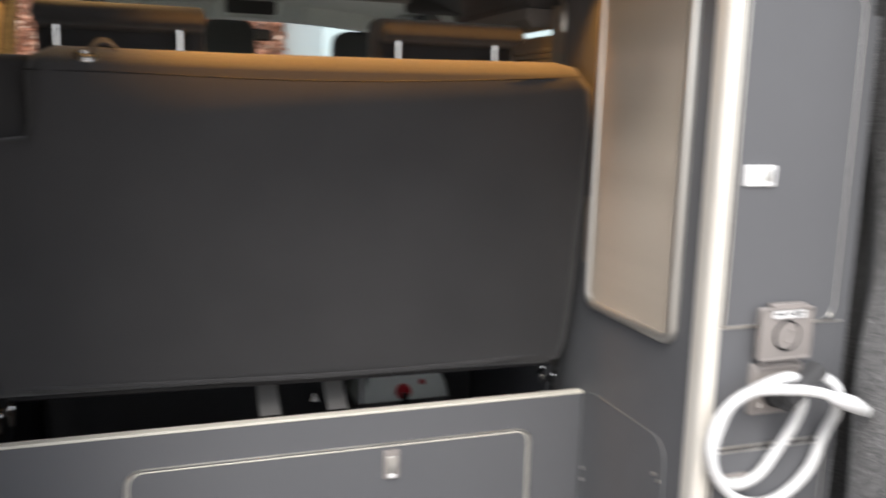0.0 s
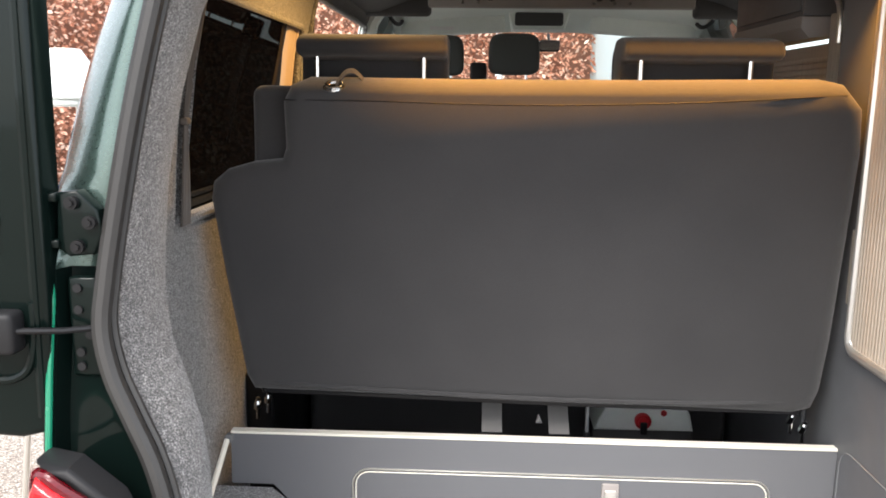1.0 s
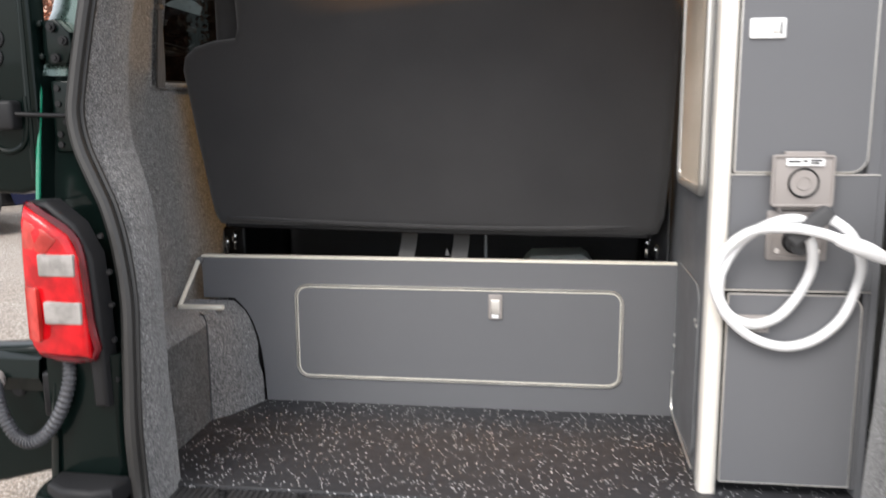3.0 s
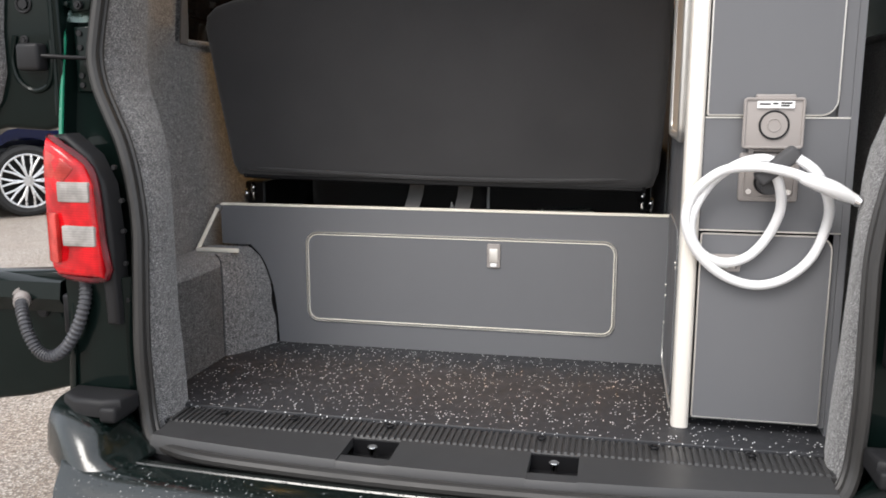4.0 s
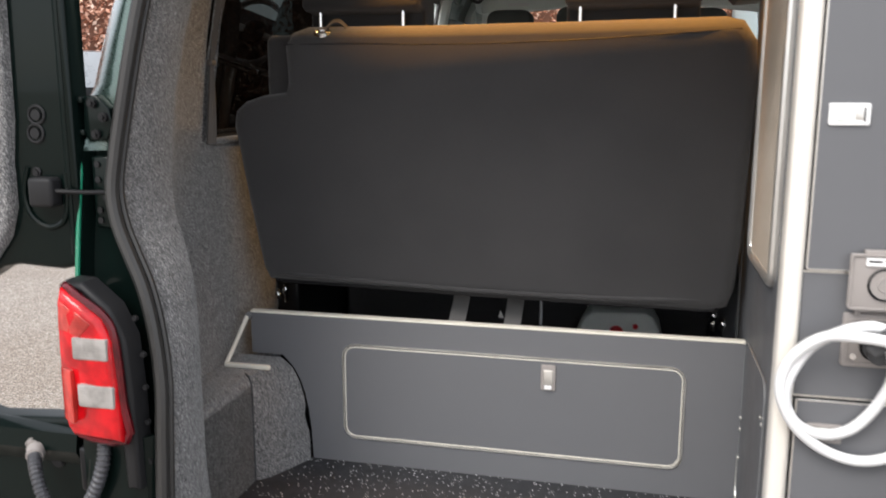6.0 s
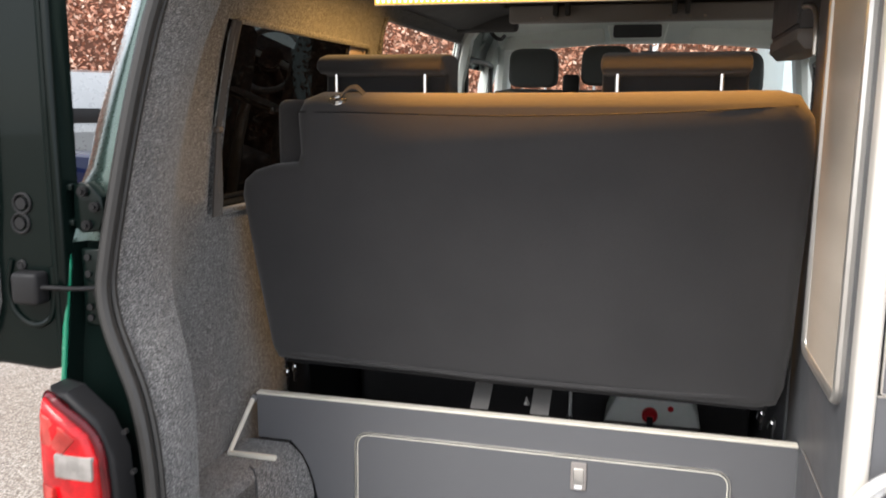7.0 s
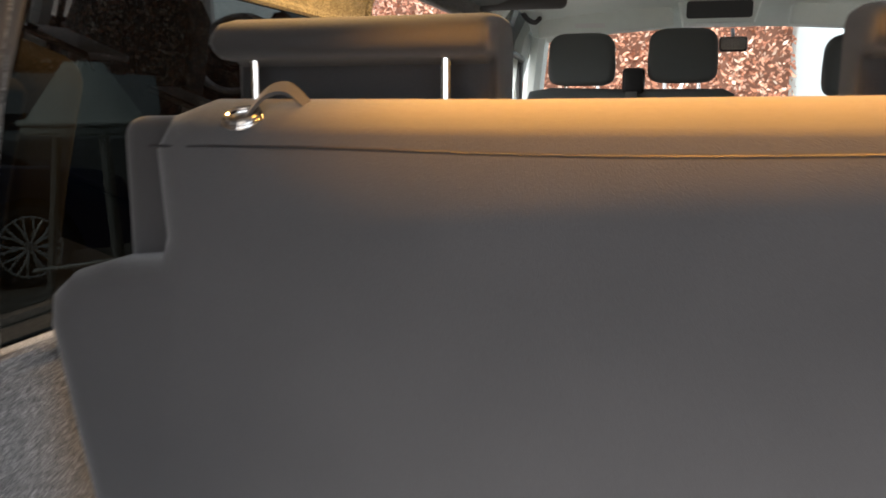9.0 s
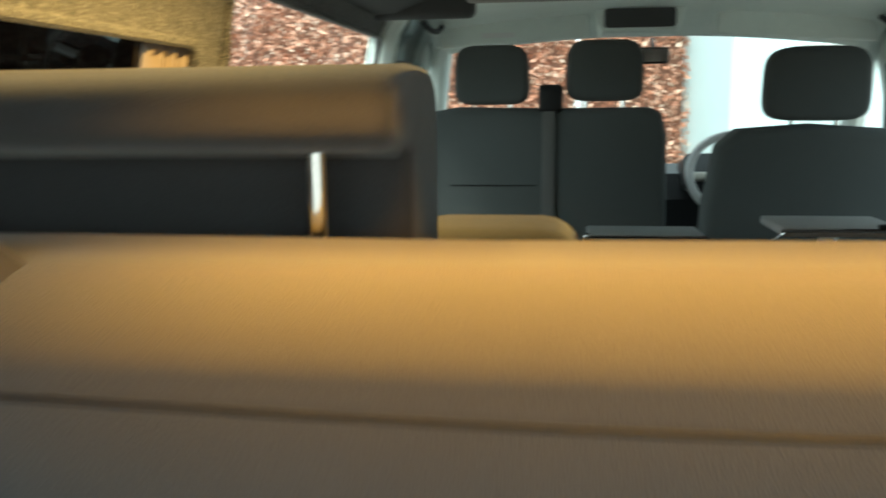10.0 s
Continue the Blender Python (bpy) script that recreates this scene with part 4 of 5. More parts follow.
part("key", block(0.150, 0.167, 1.088, 1.104, 0.826, 0.856, 0.003), BLACK, isolator, "black isolator key")
part("mark", disc((0.212, 1.1135, 0.877), (0, -1, 0), 0.0085, 0.005, 6), RED_PLASTIC, isolator)
clip = thing("cable_clip", "small white plastic clip under the bench", "clip")
part("body", slab([(-0.143, 0.965), (-0.129, 0.965), (-0.138, 0.985)], "y", 0.80, 0.808, 0.001, 1), PELMET, clip)
stay = thing("gas_stay", "thin grey steel stay under the bench", "stay")
part("rod", tube([(-0.03, 0.80, 0.72), (-0.03, 0.80, 1.03)], 0.004, 8), TRIM, stay)
part("sleeve", tube([(-0.03, 0.80, 0.72), (-0.03, 0.80, 0.95)], 0.008, 10), BLACK, stay)


def bench_headrest(x0, x1, pole_xs):
    h = thing("bench_headrest", "wide charcoal headrest on two chrome poles", "headrest", "bench headrests")
    body = slab([(0.845, 1.675), (0.845, 1.752), (0.835, 1.757), (0.80, 1.758), (0.785, 1.764), (0.779, 1.775), (0.783, 1.788), (0.797, 1.798), (0.83, 1.805), (0.88, 1.809), (0.93, 1.808), (0.948, 1.80), (0.955, 1.78), (0.955, 1.675)], "x", x0, x1, 0.010, 3, True)
    part("pad", body, FABRIC, h, "", 50)
    for x in pole_xs:
        part("pole", tube([(x, 0.815, 1.66), (x, 0.815, 1.768)], 0.0062, 12), CHROME, h, "chrome pole")
    return h


bench_headrest(-0.666, -0.352, (-0.627, -0.402))
bench_headrest(0.012, 0.332, (0.048, 0.272))

# Tall cabinet by the rear door: side panels, doors, post
unit = thing("tall_cabinet", "tall dark grey cabinet with bright-edged doors", "cabinet")
SIDE, FACE = 0.465, 0.247
part("side_panel", block(SIDE, 0.483, FACE, 0.85, 0.576, 1.955), LAMINATE, unit)
part("outer_panel", block(0.772, 0.786, FACE, 0.85, 0.576, 1.80), LAMINATE, unit)
part("front_panel", block(SIDE + 0.018, 0.786, 0.835, 0.85, 0.576, 1.955), LAMINATE, unit)
part("inner_back", block(0.483, 0.772, 0.62, 0.632, 0.60, 1.93), LAMINATE, unit)
part("base", block(0.483, 0.772, 0.30, 0.62, 0.576, 0.592), LAMINATE, unit)
part("middle_fascia", block(0.497, 0.772, FACE, FACE + 0.016, 1.010, 1.240, 0.001, 1), LAMINATE, unit)
part("top_fascia", block(0.497, 0.772, FACE, FACE + 0.016, 1.838, 1.955, 0.001, 1), LAMINATE, unit)
part("fascia_edge", block(0.497, 0.772, FACE - 0.0015, FACE + 0.004, 1.0075, 1.0105), ALU, unit)
part("fascia_edge", block(0.497, 0.772, FACE - 0.0015, FACE + 0.004, 1.2385, 1.2415), ALU, unit)
part("door_backing", block(0.497, 0.748, FACE + 0.0125, FACE + 0.0165, 1.2415, 1.838), LAMINATE, unit)
part("side_stile", block(0.748, 0.772, FACE, FACE + 0.016, 1.2405, 1.838, 0.001, 1), LAMINATE, unit)
part("side_stile", block(0.760, 0.772, FACE + 0.004, FACE + 0.018, 0.592, 1.0075, 0.001, 1), LAMINATE, unit)


def cabinet_door(x0, x1, z0, z1, corners, latch):
    r = 0.03
    pts = []
    for cx, cz, a0, on in ((x1, z1, 0, corners[0]), (x0, z1, 90, corners[1]), (x0, z0, 180, corners[2]), (x1, z0, 270, corners[3])):
        rr = r if on else 0.004
        ox, oz = cx + (-rr if cx == x1 else rr), cz + (-rr if cz == z1 else rr)
        pts += [(ox + rr * math.cos(radians(a0 + 90 * k / 5)), oz + rr * math.sin(radians(a0 + 90 * k / 5))) for k in range(6)]
    door = part("door", slab(pts, "y", FACE - 0.006, FACE + 0.012, 0.0012, 1), LAMINATE, unit)
    part("door_edging", tube([(x, FACE - 0.005, z) for x, z in pts], 0.0020, 6, True), ALU, door, "bright door edging")
    push_latch(*latch, FACE - 0.006, door, WHITE if latch[1] > 1.2 else TAUPE, False)
    return door


cabinet_door(0.501, 0.745, 1.245, 1.834, (1, 0, 0, 1), (0.548, 1.516, 0.066, 0.038))
cabinet_door(0.502, 0.757, 0.602, 1.002, (1, 0, 0, 0), (0.552, 0.942, 0.060, 0.036))
post_outline = rounded(0.460, 0.4965, 0.236, 0.285, 0.012, 4)
part("corner_post", slab(post_outline, "z", 0.575, 1.955), POST, unit, "satin aluminium corner post")
for x in (0.487, 0.767):
    part("hinge_gap", block(x + 0.0095, x + 0.0125, FACE + 0.001, FACE + 0.014, 0.60, 1.0), BLACK, unit)
# tambour shutter in the side
shutter = thing("shutter", "", "")
shutter.parent = unit
tagged(shutter, "pale wood tambour shutter in an aluminium frame")
fr = rounded(0.338, 0.664, 1.193, 1.93, 0.030, 6)
part("shutter_frame", tube([(SIDE - 0.004, y, z) for y, z in fr], 0.011, 10, True), ALU, shutter, "rounded aluminium frame")
part("shutter_back", block(SIDE - 0.004, SIDE - 0.0005, 0.345, 0.657, 1.20, 1.925), WOOD, shutter)
slat = finish(slab([(SIDE - 0.004, -0.0055), (SIDE - 0.0065, -0.0035), (SIDE - 0.0072, 0.0), (SIDE - 0.0065, 0.0035), (SIDE - 0.004, 0.0055)], "z", 1.203, 1.921))
slat.materials.append(WOOD)
for k in range(26):
    ob = new("slat", slat)
    ob.parent = shutter
    ob.location = (0, 0.352 + k * 0.0120, 0)
# low side flap with its edging, screws
flap = part("side_flap", slab([(y, z) for y, z in rounded(0.335, 0.658, 0.60, 0.992, 0.045)], "x", SIDE - 0.003, SIDE + 0.001), LAMINATE, unit)
part("flap_edging", tube([(SIDE - 0.003, y, z) for y, z in rounded(0.335, 0.658, 0.60, 0.992, 0.045)], 0.0018, 6, True), TRIM, flap)
part("lower_edging", tube(spline([(SIDE - 0.003, 0.665, 0.70), (SIDE - 0.003, 0.665, 0.61), (SIDE - 0.003, 0.60, 0.590), (SIDE - 0.003, 0.34, 0.584)], 5), 0.0025, 6), ALU, unit)
for y, z in ((0.366, 0.913), (0.350, 0.905), (0.652, 0.772), (0.652, 0.70), (0.652, 0.80)):
    part("screw", disc((SIDE - 0.003, y, z), (-1, 0, 0), 0.0045, 0.005, 12), ALU, unit)
part("striker_plate", block(SIDE - 0.005, SIDE, 0.645, 0.70, 1.28, 1.43, 0.002), WOOD, unit)

# Mains inlet with its flap up, plug and cable
inlet = thing("mains_inlet", "taupe plastic mains inlet with its flap lifted", "mains inlet")
part("base_plate", slab(rounded(0.568, 0.682, 1.072, 1.170, 0.006), "y", FACE - 0.010, FACE + 0.001, 0.003), TAUPE, inlet)
part("inner_rim", tube([(x, FACE - 0.011, z) for x, z in rounded(0.577, 0.673, 1.080, 1.160, 0.008)], 0.0022, 6, True), TAUPE, inlet)
for x in (0.587, 0.663):
    part("screw", disc((x, FACE - 0.011, 1.092), (0, 1, 0), 0.0055, 0.006, 16), CHROME, inlet)
lid = part("flap", slab(rounded(0.569, 0.681, 1.181, 1.278, 0.004), "y", FACE - 0.022, FACE - 0.010, 0.002), TAUPE, inlet)
part("flap_rim", tube([(x, FACE - 0.023, z) for x, z in rounded(0.570, 0.680, 1.182, 1.277, 0.005)], 0.003, 6, True), TAUPE, lid)
part("flap_tab", block(0.590, 0.664, FACE - 0.024, FACE - 0.010, 1.277, 1.286, 0.002), TAUPE, lid)
part("gasket", ring((0.626, FACE - 0.024, 1.226), (0, 1, 0), 0.027, 0.0022, 36), BLACK, lid, "black round gasket")
part("boss", join(ring((0.626, FACE - 0.0256, 1.226), (0, 1, 0), 0.0125, 0.0016, 24), disc((0.626, FACE - 0.0235, 1.226), (0, 1, 0), 0.025, 0.004, 32)), TAUPE, lid)
sticker = part("sticker", slab(rounded(0.592, 0.662, 1.259, 1.273, 0.001), "y", FACE - 0.0262, FACE - 0.0225), WHITE, lid, "white sticker with small print")
for x0, x1, z in ((0.596, 0.617, 1.267), (0.621, 0.631, 1.268), (0.636, 0.657, 1.269), (0.636, 0.652, 1.264)):
    part("print_bar", block(x0, x1, FACE - 0.0268, FACE - 0.0260, z - 0.0016, z + 0.0016), BLACK, sticker)
part("hinge_bar", join(tube([(0.585, FACE - 0.012, 1.176), (0.660, FACE - 0.012, 1.176)], 0.004, 8), block(0.583, 0.592, FACE - 0.016, FACE - 0.004, 1.168, 1.184, 0.002), block(0.654, 0.663, FACE - 0.016, FACE - 0.004, 1.168, 1.184, 0.002)), TAUPE, inlet)
part("socket_well", disc((0.622, FACE - 0.012, 1.112), (0, 1, 0), 0.026, 0.008, 32), SATIN_BLACK, inlet)
cable = thing("white_hose", "coiled white hose with a plug and a tapered end", "hose")
part("plug", join(disc((0.622, FACE - 0.035, 1.112), (0, 1, 0), 0.022, 0.045, 28, bevel=0.005), turn(block(-0.046, 0.046, -0.017, 0.017, -0.0155, 0.0155, 0.008), Matrix.Translation((0.629, FACE - 0.072, 1.150)) @ pose(0, 0, 0, 0, -40, 0)))
     , DARK_TRIM, cable, "dark grey angled plug")
Y = FACE - 0.06


def hang(p):
    x, z = 0.466 + (p[0] - 0.486) * 1.06, 1.162 + (p[2] - 1.147) * 0.98
    free = max(0.0, min(1.0, (z - 1.03) / 0.09)) * max(0.0, min(1.0, (x - 0.50) / 0.08))
    lie = FACE - (0.026 if x < 0.51 else 0.018) + 0.5 * (p[1] - Y)
    return (x, lie + (p[1] - lie) * free, z)


loop = [(0.640, Y, 1.139), (0.612, Y - 0.005, 1.147), (0.572, Y - 0.012, 1.134), (0.530, Y - 0.018, 1.095), (0.500, Y - 0.02, 1.035), (0.498, Y - 0.018, 0.985), (0.520, Y - 0.012, 0.945), (0.562, Y - 0.008, 0.926),
        (0.606, Y - 0.006, 0.940), (0.640, Y - 0.008, 0.985), (0.656, Y - 0.012, 1.045), (0.645, Y - 0.010, 1.100), (0.628, Y - 0.01, 1.128)]
part("hose_coil", tube(spline([hang(p) for p in loop], 8), 0.0100, 14), WHITE, cable)
loop2 = [(0.672, Y - 0.02, 1.150), (0.708, Y - 0.018, 1.120), (0.738, Y - 0.012, 1.060), (0.742, Y - 0.006, 1.005), (0.720, Y - 0.004, 0.940), (0.675, Y - 0.004, 0.895), (0.620, Y - 0.006, 0.880), (0.560, Y - 0.012, 0.900),
         (0.510, Y - 0.02, 0.950), (0.486, Y - 0.03, 1.015), (0.500, Y - 0.034, 1.075), (0.545, Y - 0.032, 1.120), (0.600, Y - 0.03, 1.133), (0.655, Y - 0.034, 1.124), (0.690, Y - 0.036, 1.111)]
part("hose_coil", tube(spline([hang(p) for p in loop2], 8), 0.0100, 14), WHITE, cable)
end = spline([hang(p) for p in ((0.678, Y - 0.036, 1.114), (0.70, Y - 0.037, 1.106), (0.73, Y - 0.04, 1.094), (0.757, Y - 0.043, 1.080), (0.775, Y - 0.046, 1.071))], 4)
part("hose_end", tube(end, 0.013, 16, radii=[0.0102 + 0.0055 * math.sin(math.pi * min(1, k / (len(end) - 1) * 1.1)) for k in range(len(end))]), WHITE, cable)
part("hose_tip", join(disc(hang((0.779, Y - 0.048, 1.069)), (0.9, -0.25, -0.42), 0.012, 0.012, 20, bevel=0.002), ring(hang((0.785, Y - 0.05, 1.066)), (0.9, -0.25, -0.42), 0.008, 0.002, 20)), CHROME, cable, "metal tip")

# Ceiling, with the LED tape under the rear board's front edge
ceiling_bits = join(block(-0.74, 0.85, 0.20, 0.70, 1.930, 1.945), block(-0.74, 0.85, 0.685, 0.70, 1.945, 2.15), block(-0.80, 0.91, 0.70, 2.48, 2.135, 2.15), block(-0.78, 0.89, 2.46, 3.66, 2.125, 2.14))
ceil_obj = part("ceiling", ceiling_bits, CEILING)
tagged(ceil_obj, "grey lined van ceiling with a raised middle", "ceiling", kind="structure")
tape = thing("led_strip", "warm white LED tape, switched on, under the ceiling board", "LED strip")
part("carrier", block(-0.472, 0.460, 0.652, 0.660, 1.898, 1.9305, 0.002), CREAM, tape)
part("tape", block(-0.470, 0.458, 0.6495, 0.6522, 1.900, 1.924), LED_TAPE, tape)
diode = finish(block(-0.0026, 0.0026, 0.6465, 0.6500, 1.9035, 1.916, 0.001, 1))
diode.materials.append(LED)
for k in range(74):
    ob = new("diode", diode)
    ob.parent = tape
    ob.location = (-0.462 + k * 0.0124, 0, 0)
tape2 = thing("led_strip", "warm LED tape along the roof side above the window", "LED strip")
part("carrier", block(-0.604, -0.585, 0.92, 1.66, 2.060, 2.068, 0.002), CREAM, tape2)
part("bracket", block(-0.60, -0.59, 1.33, 1.37, 2.067, 2.136, 0.002), DARK_TRIM, tape2)
part("tape", block(-0.6055, -0.6042, 0.92, 1.66, 2.060, 2.066), LED_TAPE, tape2)
rail = thing("roof_rail", "dark grey cross rail of the lifting roof with screws", "roof rail")
part("rail", block(-0.50, 0.56, 2.48, 2.53, 2.035, 2.105, 0.008), CEILING, rail)
part("upper_rail", block(-0.80, 0.91, 2.50, 2.56, 2.095, 2.13, 0.006), DARK_TRIM, rail)
for x in (-0.36, -0.30, 0.16, 0.24, 0.30):
    part("screw", disc((x, 2.477, 2.052), (0, 1, 0), 0.006, 0.008, 12), CHROME, rail)
for x in (-0.28, 0.20):
    part("roof_bracket", join(block(x - 0.03, x - 0.01, 2.44, 2.49, 2.06, 2.13, 0.005), block(x + 0.02, x + 0.04, 2.44, 2.49, 2.06, 2.13, 0.005)), DARK_TRIM, rail)
for flip in (False, True):
    t = sheet([[(-0.80, y, 2.03), (-0.72, y, 2.035), (-0.60, y, 2.06 + 0.02 * (y > 1.5)), (-0.52, y, 2.10), (-0.50, y, 2.14)] for y in (1.75, 2.0, 2.25, 2.45, 2.75)], (0, 0, 0.01))
    tagged(part("roof_trim", mirror(t) if flip else t, DARK_TRIM), "dark grey padded trim along the roof side", "trim", kind="structure")
    b = part("ceiling_bulkhead", block(-0.80, -0.50, 2.70, 2.76, 2.02, 2.12, 0.02) if not flip else block(0.61, 0.91, 2.70, 2.76, 2.02, 2.12, 0.02), DARK_TRIM)
    tagged(b, "dark padded end of the roof trim", "trim", kind="structure")

# Overhead locker and kitchen unit beyond the tall cabinet
locker = thing("overhead_locker", "dark grey overhead locker with a pale curved lower edge", "locker")
part("carcass", block(0.455, 0.86, 1.05, 1.56, 1.872, 2.08, 0.004), LAMINATE, locker)
part("pelmet", slab([(0.450, 1.872), (0.448, 1.845), (0.470, 1.822), (0.54, 1.826), (0.56, 1.872)], "y", 1.04, 1.562, 0.006, 2, True), PELMET, locker, "grey rounded pelmet")
part("door", block(0.449, 0.456, 1.06, 1.54, 1.885, 2.07, 0.002), LAMINATE, locker)
for k in range(13):
    part("slat", block(0.492, 0.500, 0.856 + k * 0.010, 0.865 + k * 0.010, 1.447, 1.872, 0.003, 2), WOOD, locker)
part("end_trim", tube(spline([(0.462, 1.25, 1.915), (0.462, 1.03, 1.92), (0.462, 0.90, 1.90), (0.462, 0.862, 1.86), (0.462, 0.858, 1.80)], 5), 0.006, 8), ALU, locker)
kitchen = thing("kitchen_unit", "kitchen unit with a horizontal tambour front", "kitchen unit")
part("carcass", block(0.46, 0.87, 0.855, 2.25, 0.576, 1.42, 0.004), LAMINATE, kitchen)
part("worktop", block(0.43, 0.88, 0.855, 2.27, 1.42, 1.445, 0.006), TRIM, kitchen)
part("glass_lid", join(block(0.45, 0.80, 1.35, 1.75, 1.447, 1.456, 0.004), block(0.45, 0.80, 1.80, 2.20, 1.447, 1.456, 0.004)), CHROME, kitchen)
splash = part("splash_back", block(0.80, 0.812, 0.86, 2.25, 1.445, 1.86), WOOD, kitchen)
slat2 = finish(block(-0.004, 0.004, 0.87, 2.24, -0.008, 0.008, 0.003, 2))
slat2.materials.append(WOOD)
for k in range(20):
    ob = new("slat", slat2)
    ob.parent = splash
    ob.location = (0.797, 0, 1.46 + k * 0.0185)
lamp2 = thing("locker_led", "short warm LED strip under the locker", "LED strip")
part("tape", block(0.60, 0.612, 1.06, 1.54, 1.862, 1.868), LED_TAPE, lamp2)
data = bpy.data.lights.new("locker_lamp", "AREA")
data.shape, data.size, data.size_y, data.energy, data.color = "RECTANGLE", 0.02, 0.62, 0.35, (1.0, 0.52, 0.13)
new("locker_lamp", data).matrix_world = Matrix.Translation((0.66, 1.25, 1.858)) @ pose(0, 0, 0, 0, -35, 0)
curtain = thing("curtain", "gathered beige curtain at the side window", "curtain")
rows = [[(lining(z) - 0.012 + 0.010 * math.sin(k * 1.5), 1.46 + k * 0.009 * (1.0 if z > 1.86 else 0.75 + 0.25 * abs(z - 1.60) / 0.25) + 0.02, z) for k in range(18)] for z in (1.44, 1.55, 1.68, 1.80, 1.87, 1.885)]
part("cloth", sheet(rows, (-0.002, 0, 0)), CURTAIN, curtain)
rear_curtain = thing("curtain", "thin grey-brown curtain tied back at the window's rear edge", "curtain")
rows = []
for z in (1.425, 1.46, 1.50, 1.55, 1.60, 1.625, 1.65, 1.70, 1.76, 1.82, 1.875):
    wide = 0.012 + 0.030 * min(1.0, abs(z - 1.625) / 0.17) ** 0.8
    y0 = 0.592 + 0.16 * (z - 1.43)
    rows.append([(lining(z) + 0.010 + 0.003 * math.sin(k * 1.75 + z * 6), y0 + wide * k / 15, z) for k in range(16)])
part("cloth", sheet(rows, (0.0015, 0, 0)), GREY_CURTAIN, rear_curtain, "", 60)
part("tie", block(lining(1.625) + 0.002, lining(1.625) + 0.018, 0.617, 0.640, 1.618, 1.632, 0.004), GREY_CURTAIN, rear_curtain)
table = thing("folded_table", "thin dark table with a bright edge behind the cab seats", "table")
part("top", block(-0.19, 0.095, 2.44, 2.62, 1.440, 1.459, 0.005), TRIM, table)
part("edge", tube([(-0.19, 2.438, 1.457), (0.095, 2.438, 1.457)], 0.004, 6), CHROME, table)
part("end_cap", block(-0.203, -0.186, 2.435, 2.47, 1.436, 1.462, 0.004), CHROME, table, "bright metal end cap")
part("leg", tube([(-0.02, 2.53, 0.574), (-0.02, 2.53, 1.442)], 0.025, 14), ALU, table)
flap_table = thing("side_table", "pale grey table with a rounded chrome edge behind the driver's seat", "table")
part("top", block(0.235, 0.50, 2.30, 2.52, 1.482, 1.503, 0.006), PELMET, flap_table)
part("edge", tube(spline([(0.50, 2.298, 1.497), (0.26, 2.298, 1.497), (0.235, 2.30, 1.490), (0.205, 2.302, 1.465)], 6), 0.005, 8), CHROME, flap_table)
part("catch", block(0.44, 0.47, 2.29, 2.31, 1.502, 1.512, 0.003), BLACK, flap_table)
part("leg", tube([(0.37, 2.42, 0.574), (0.37, 2.42, 1.484)], 0.022, 14), ALU, flap_table)

# Cab: headlining, sun visors, console, mirror, seats, dash
lining_cab = thing("cab_headlining", "pale grey moulded cab headlining", "headlining", kind="structure")
rows = []
for x in [XC + k * 0.1 for k in range(-8, 9)]:
    d = abs(x - XC) / 0.8
    rows.append([(x, 2.75, 2.122 - 0.03 * d * d), (x, 3.1, 2.12 - 0.04 * d * d), (x, 3.42, 2.115 - 0.05 * d * d), (x, 3.56, 2.08 - 0.06 * d * d), (x, 3.64, 2.030 - 0.06 * d * d)])
part("shell", sheet(rows, (0, 0, 0.01)), PALE, lining_cab)
part("console", slab([(-0.155, 2.135), (-0.125, 2.025), (0.140, 2.025), (0.17, 2.135)], "y", 3.43, 3.6, 0.012), PALE, lining_cab)
part("console_tray", slab(rounded(-0.115, 0.130, 2.045, 2.110, 0.012), "y", 3.424, 3.44), DARK_TRIM, lining_cab, "dark open tray")
for flip in (False, True):
    v = slab([(-0.70, 1.985), (-0.705, 2.03), (-0.66, 2.075), (-0.45, 2.10), (-0.20, 2.108), (-0.165, 2.09), (-0.160, 2.02), (-0.30, 2.008), (-0.55, 1.995)], "y", 3.47, 3.50, 0.010)
    visor = part("sun_visor", mirror(v) if flip else v, PALE, lining_cab, "pale grey sun visor")
    if not flip:
        part("visor_label", slab(rounded(-0.55, -0.43, 2.022, 2.04, 0.002), "y", 3.466, 3.471), WHITE, visor)
    h = tube(spline([(-0.74, 3.30, 2.07), (-0.72, 3.33, 2.045), (-0.70, 3.37, 2.04), (-0.69, 3.42, 2.06)], 5), 0.010, 8)
    part("grab_handle", mirror(h) if flip else h, DARK_TRIM, lining_cab)
mirror_th = thing("rear_view_mirror", "black rear-view mirror at the windscreen", "mirror")
part("housing", block(0.02, 0.13, 3.56, 3.59, 1.925, 1.985, 0.012), BLACK, mirror_th)
part("glass", slab(rounded(0.027, 0.123, 1.932, 1.978, 0.010), "y", 3.5575, 3.562), CHROME, mirror_th)
part("stalk", tube([(0.075, 3.585, 1.97), (0.075, 3.66, 2.02)], 0.008, 8), BLACK, mirror_th)


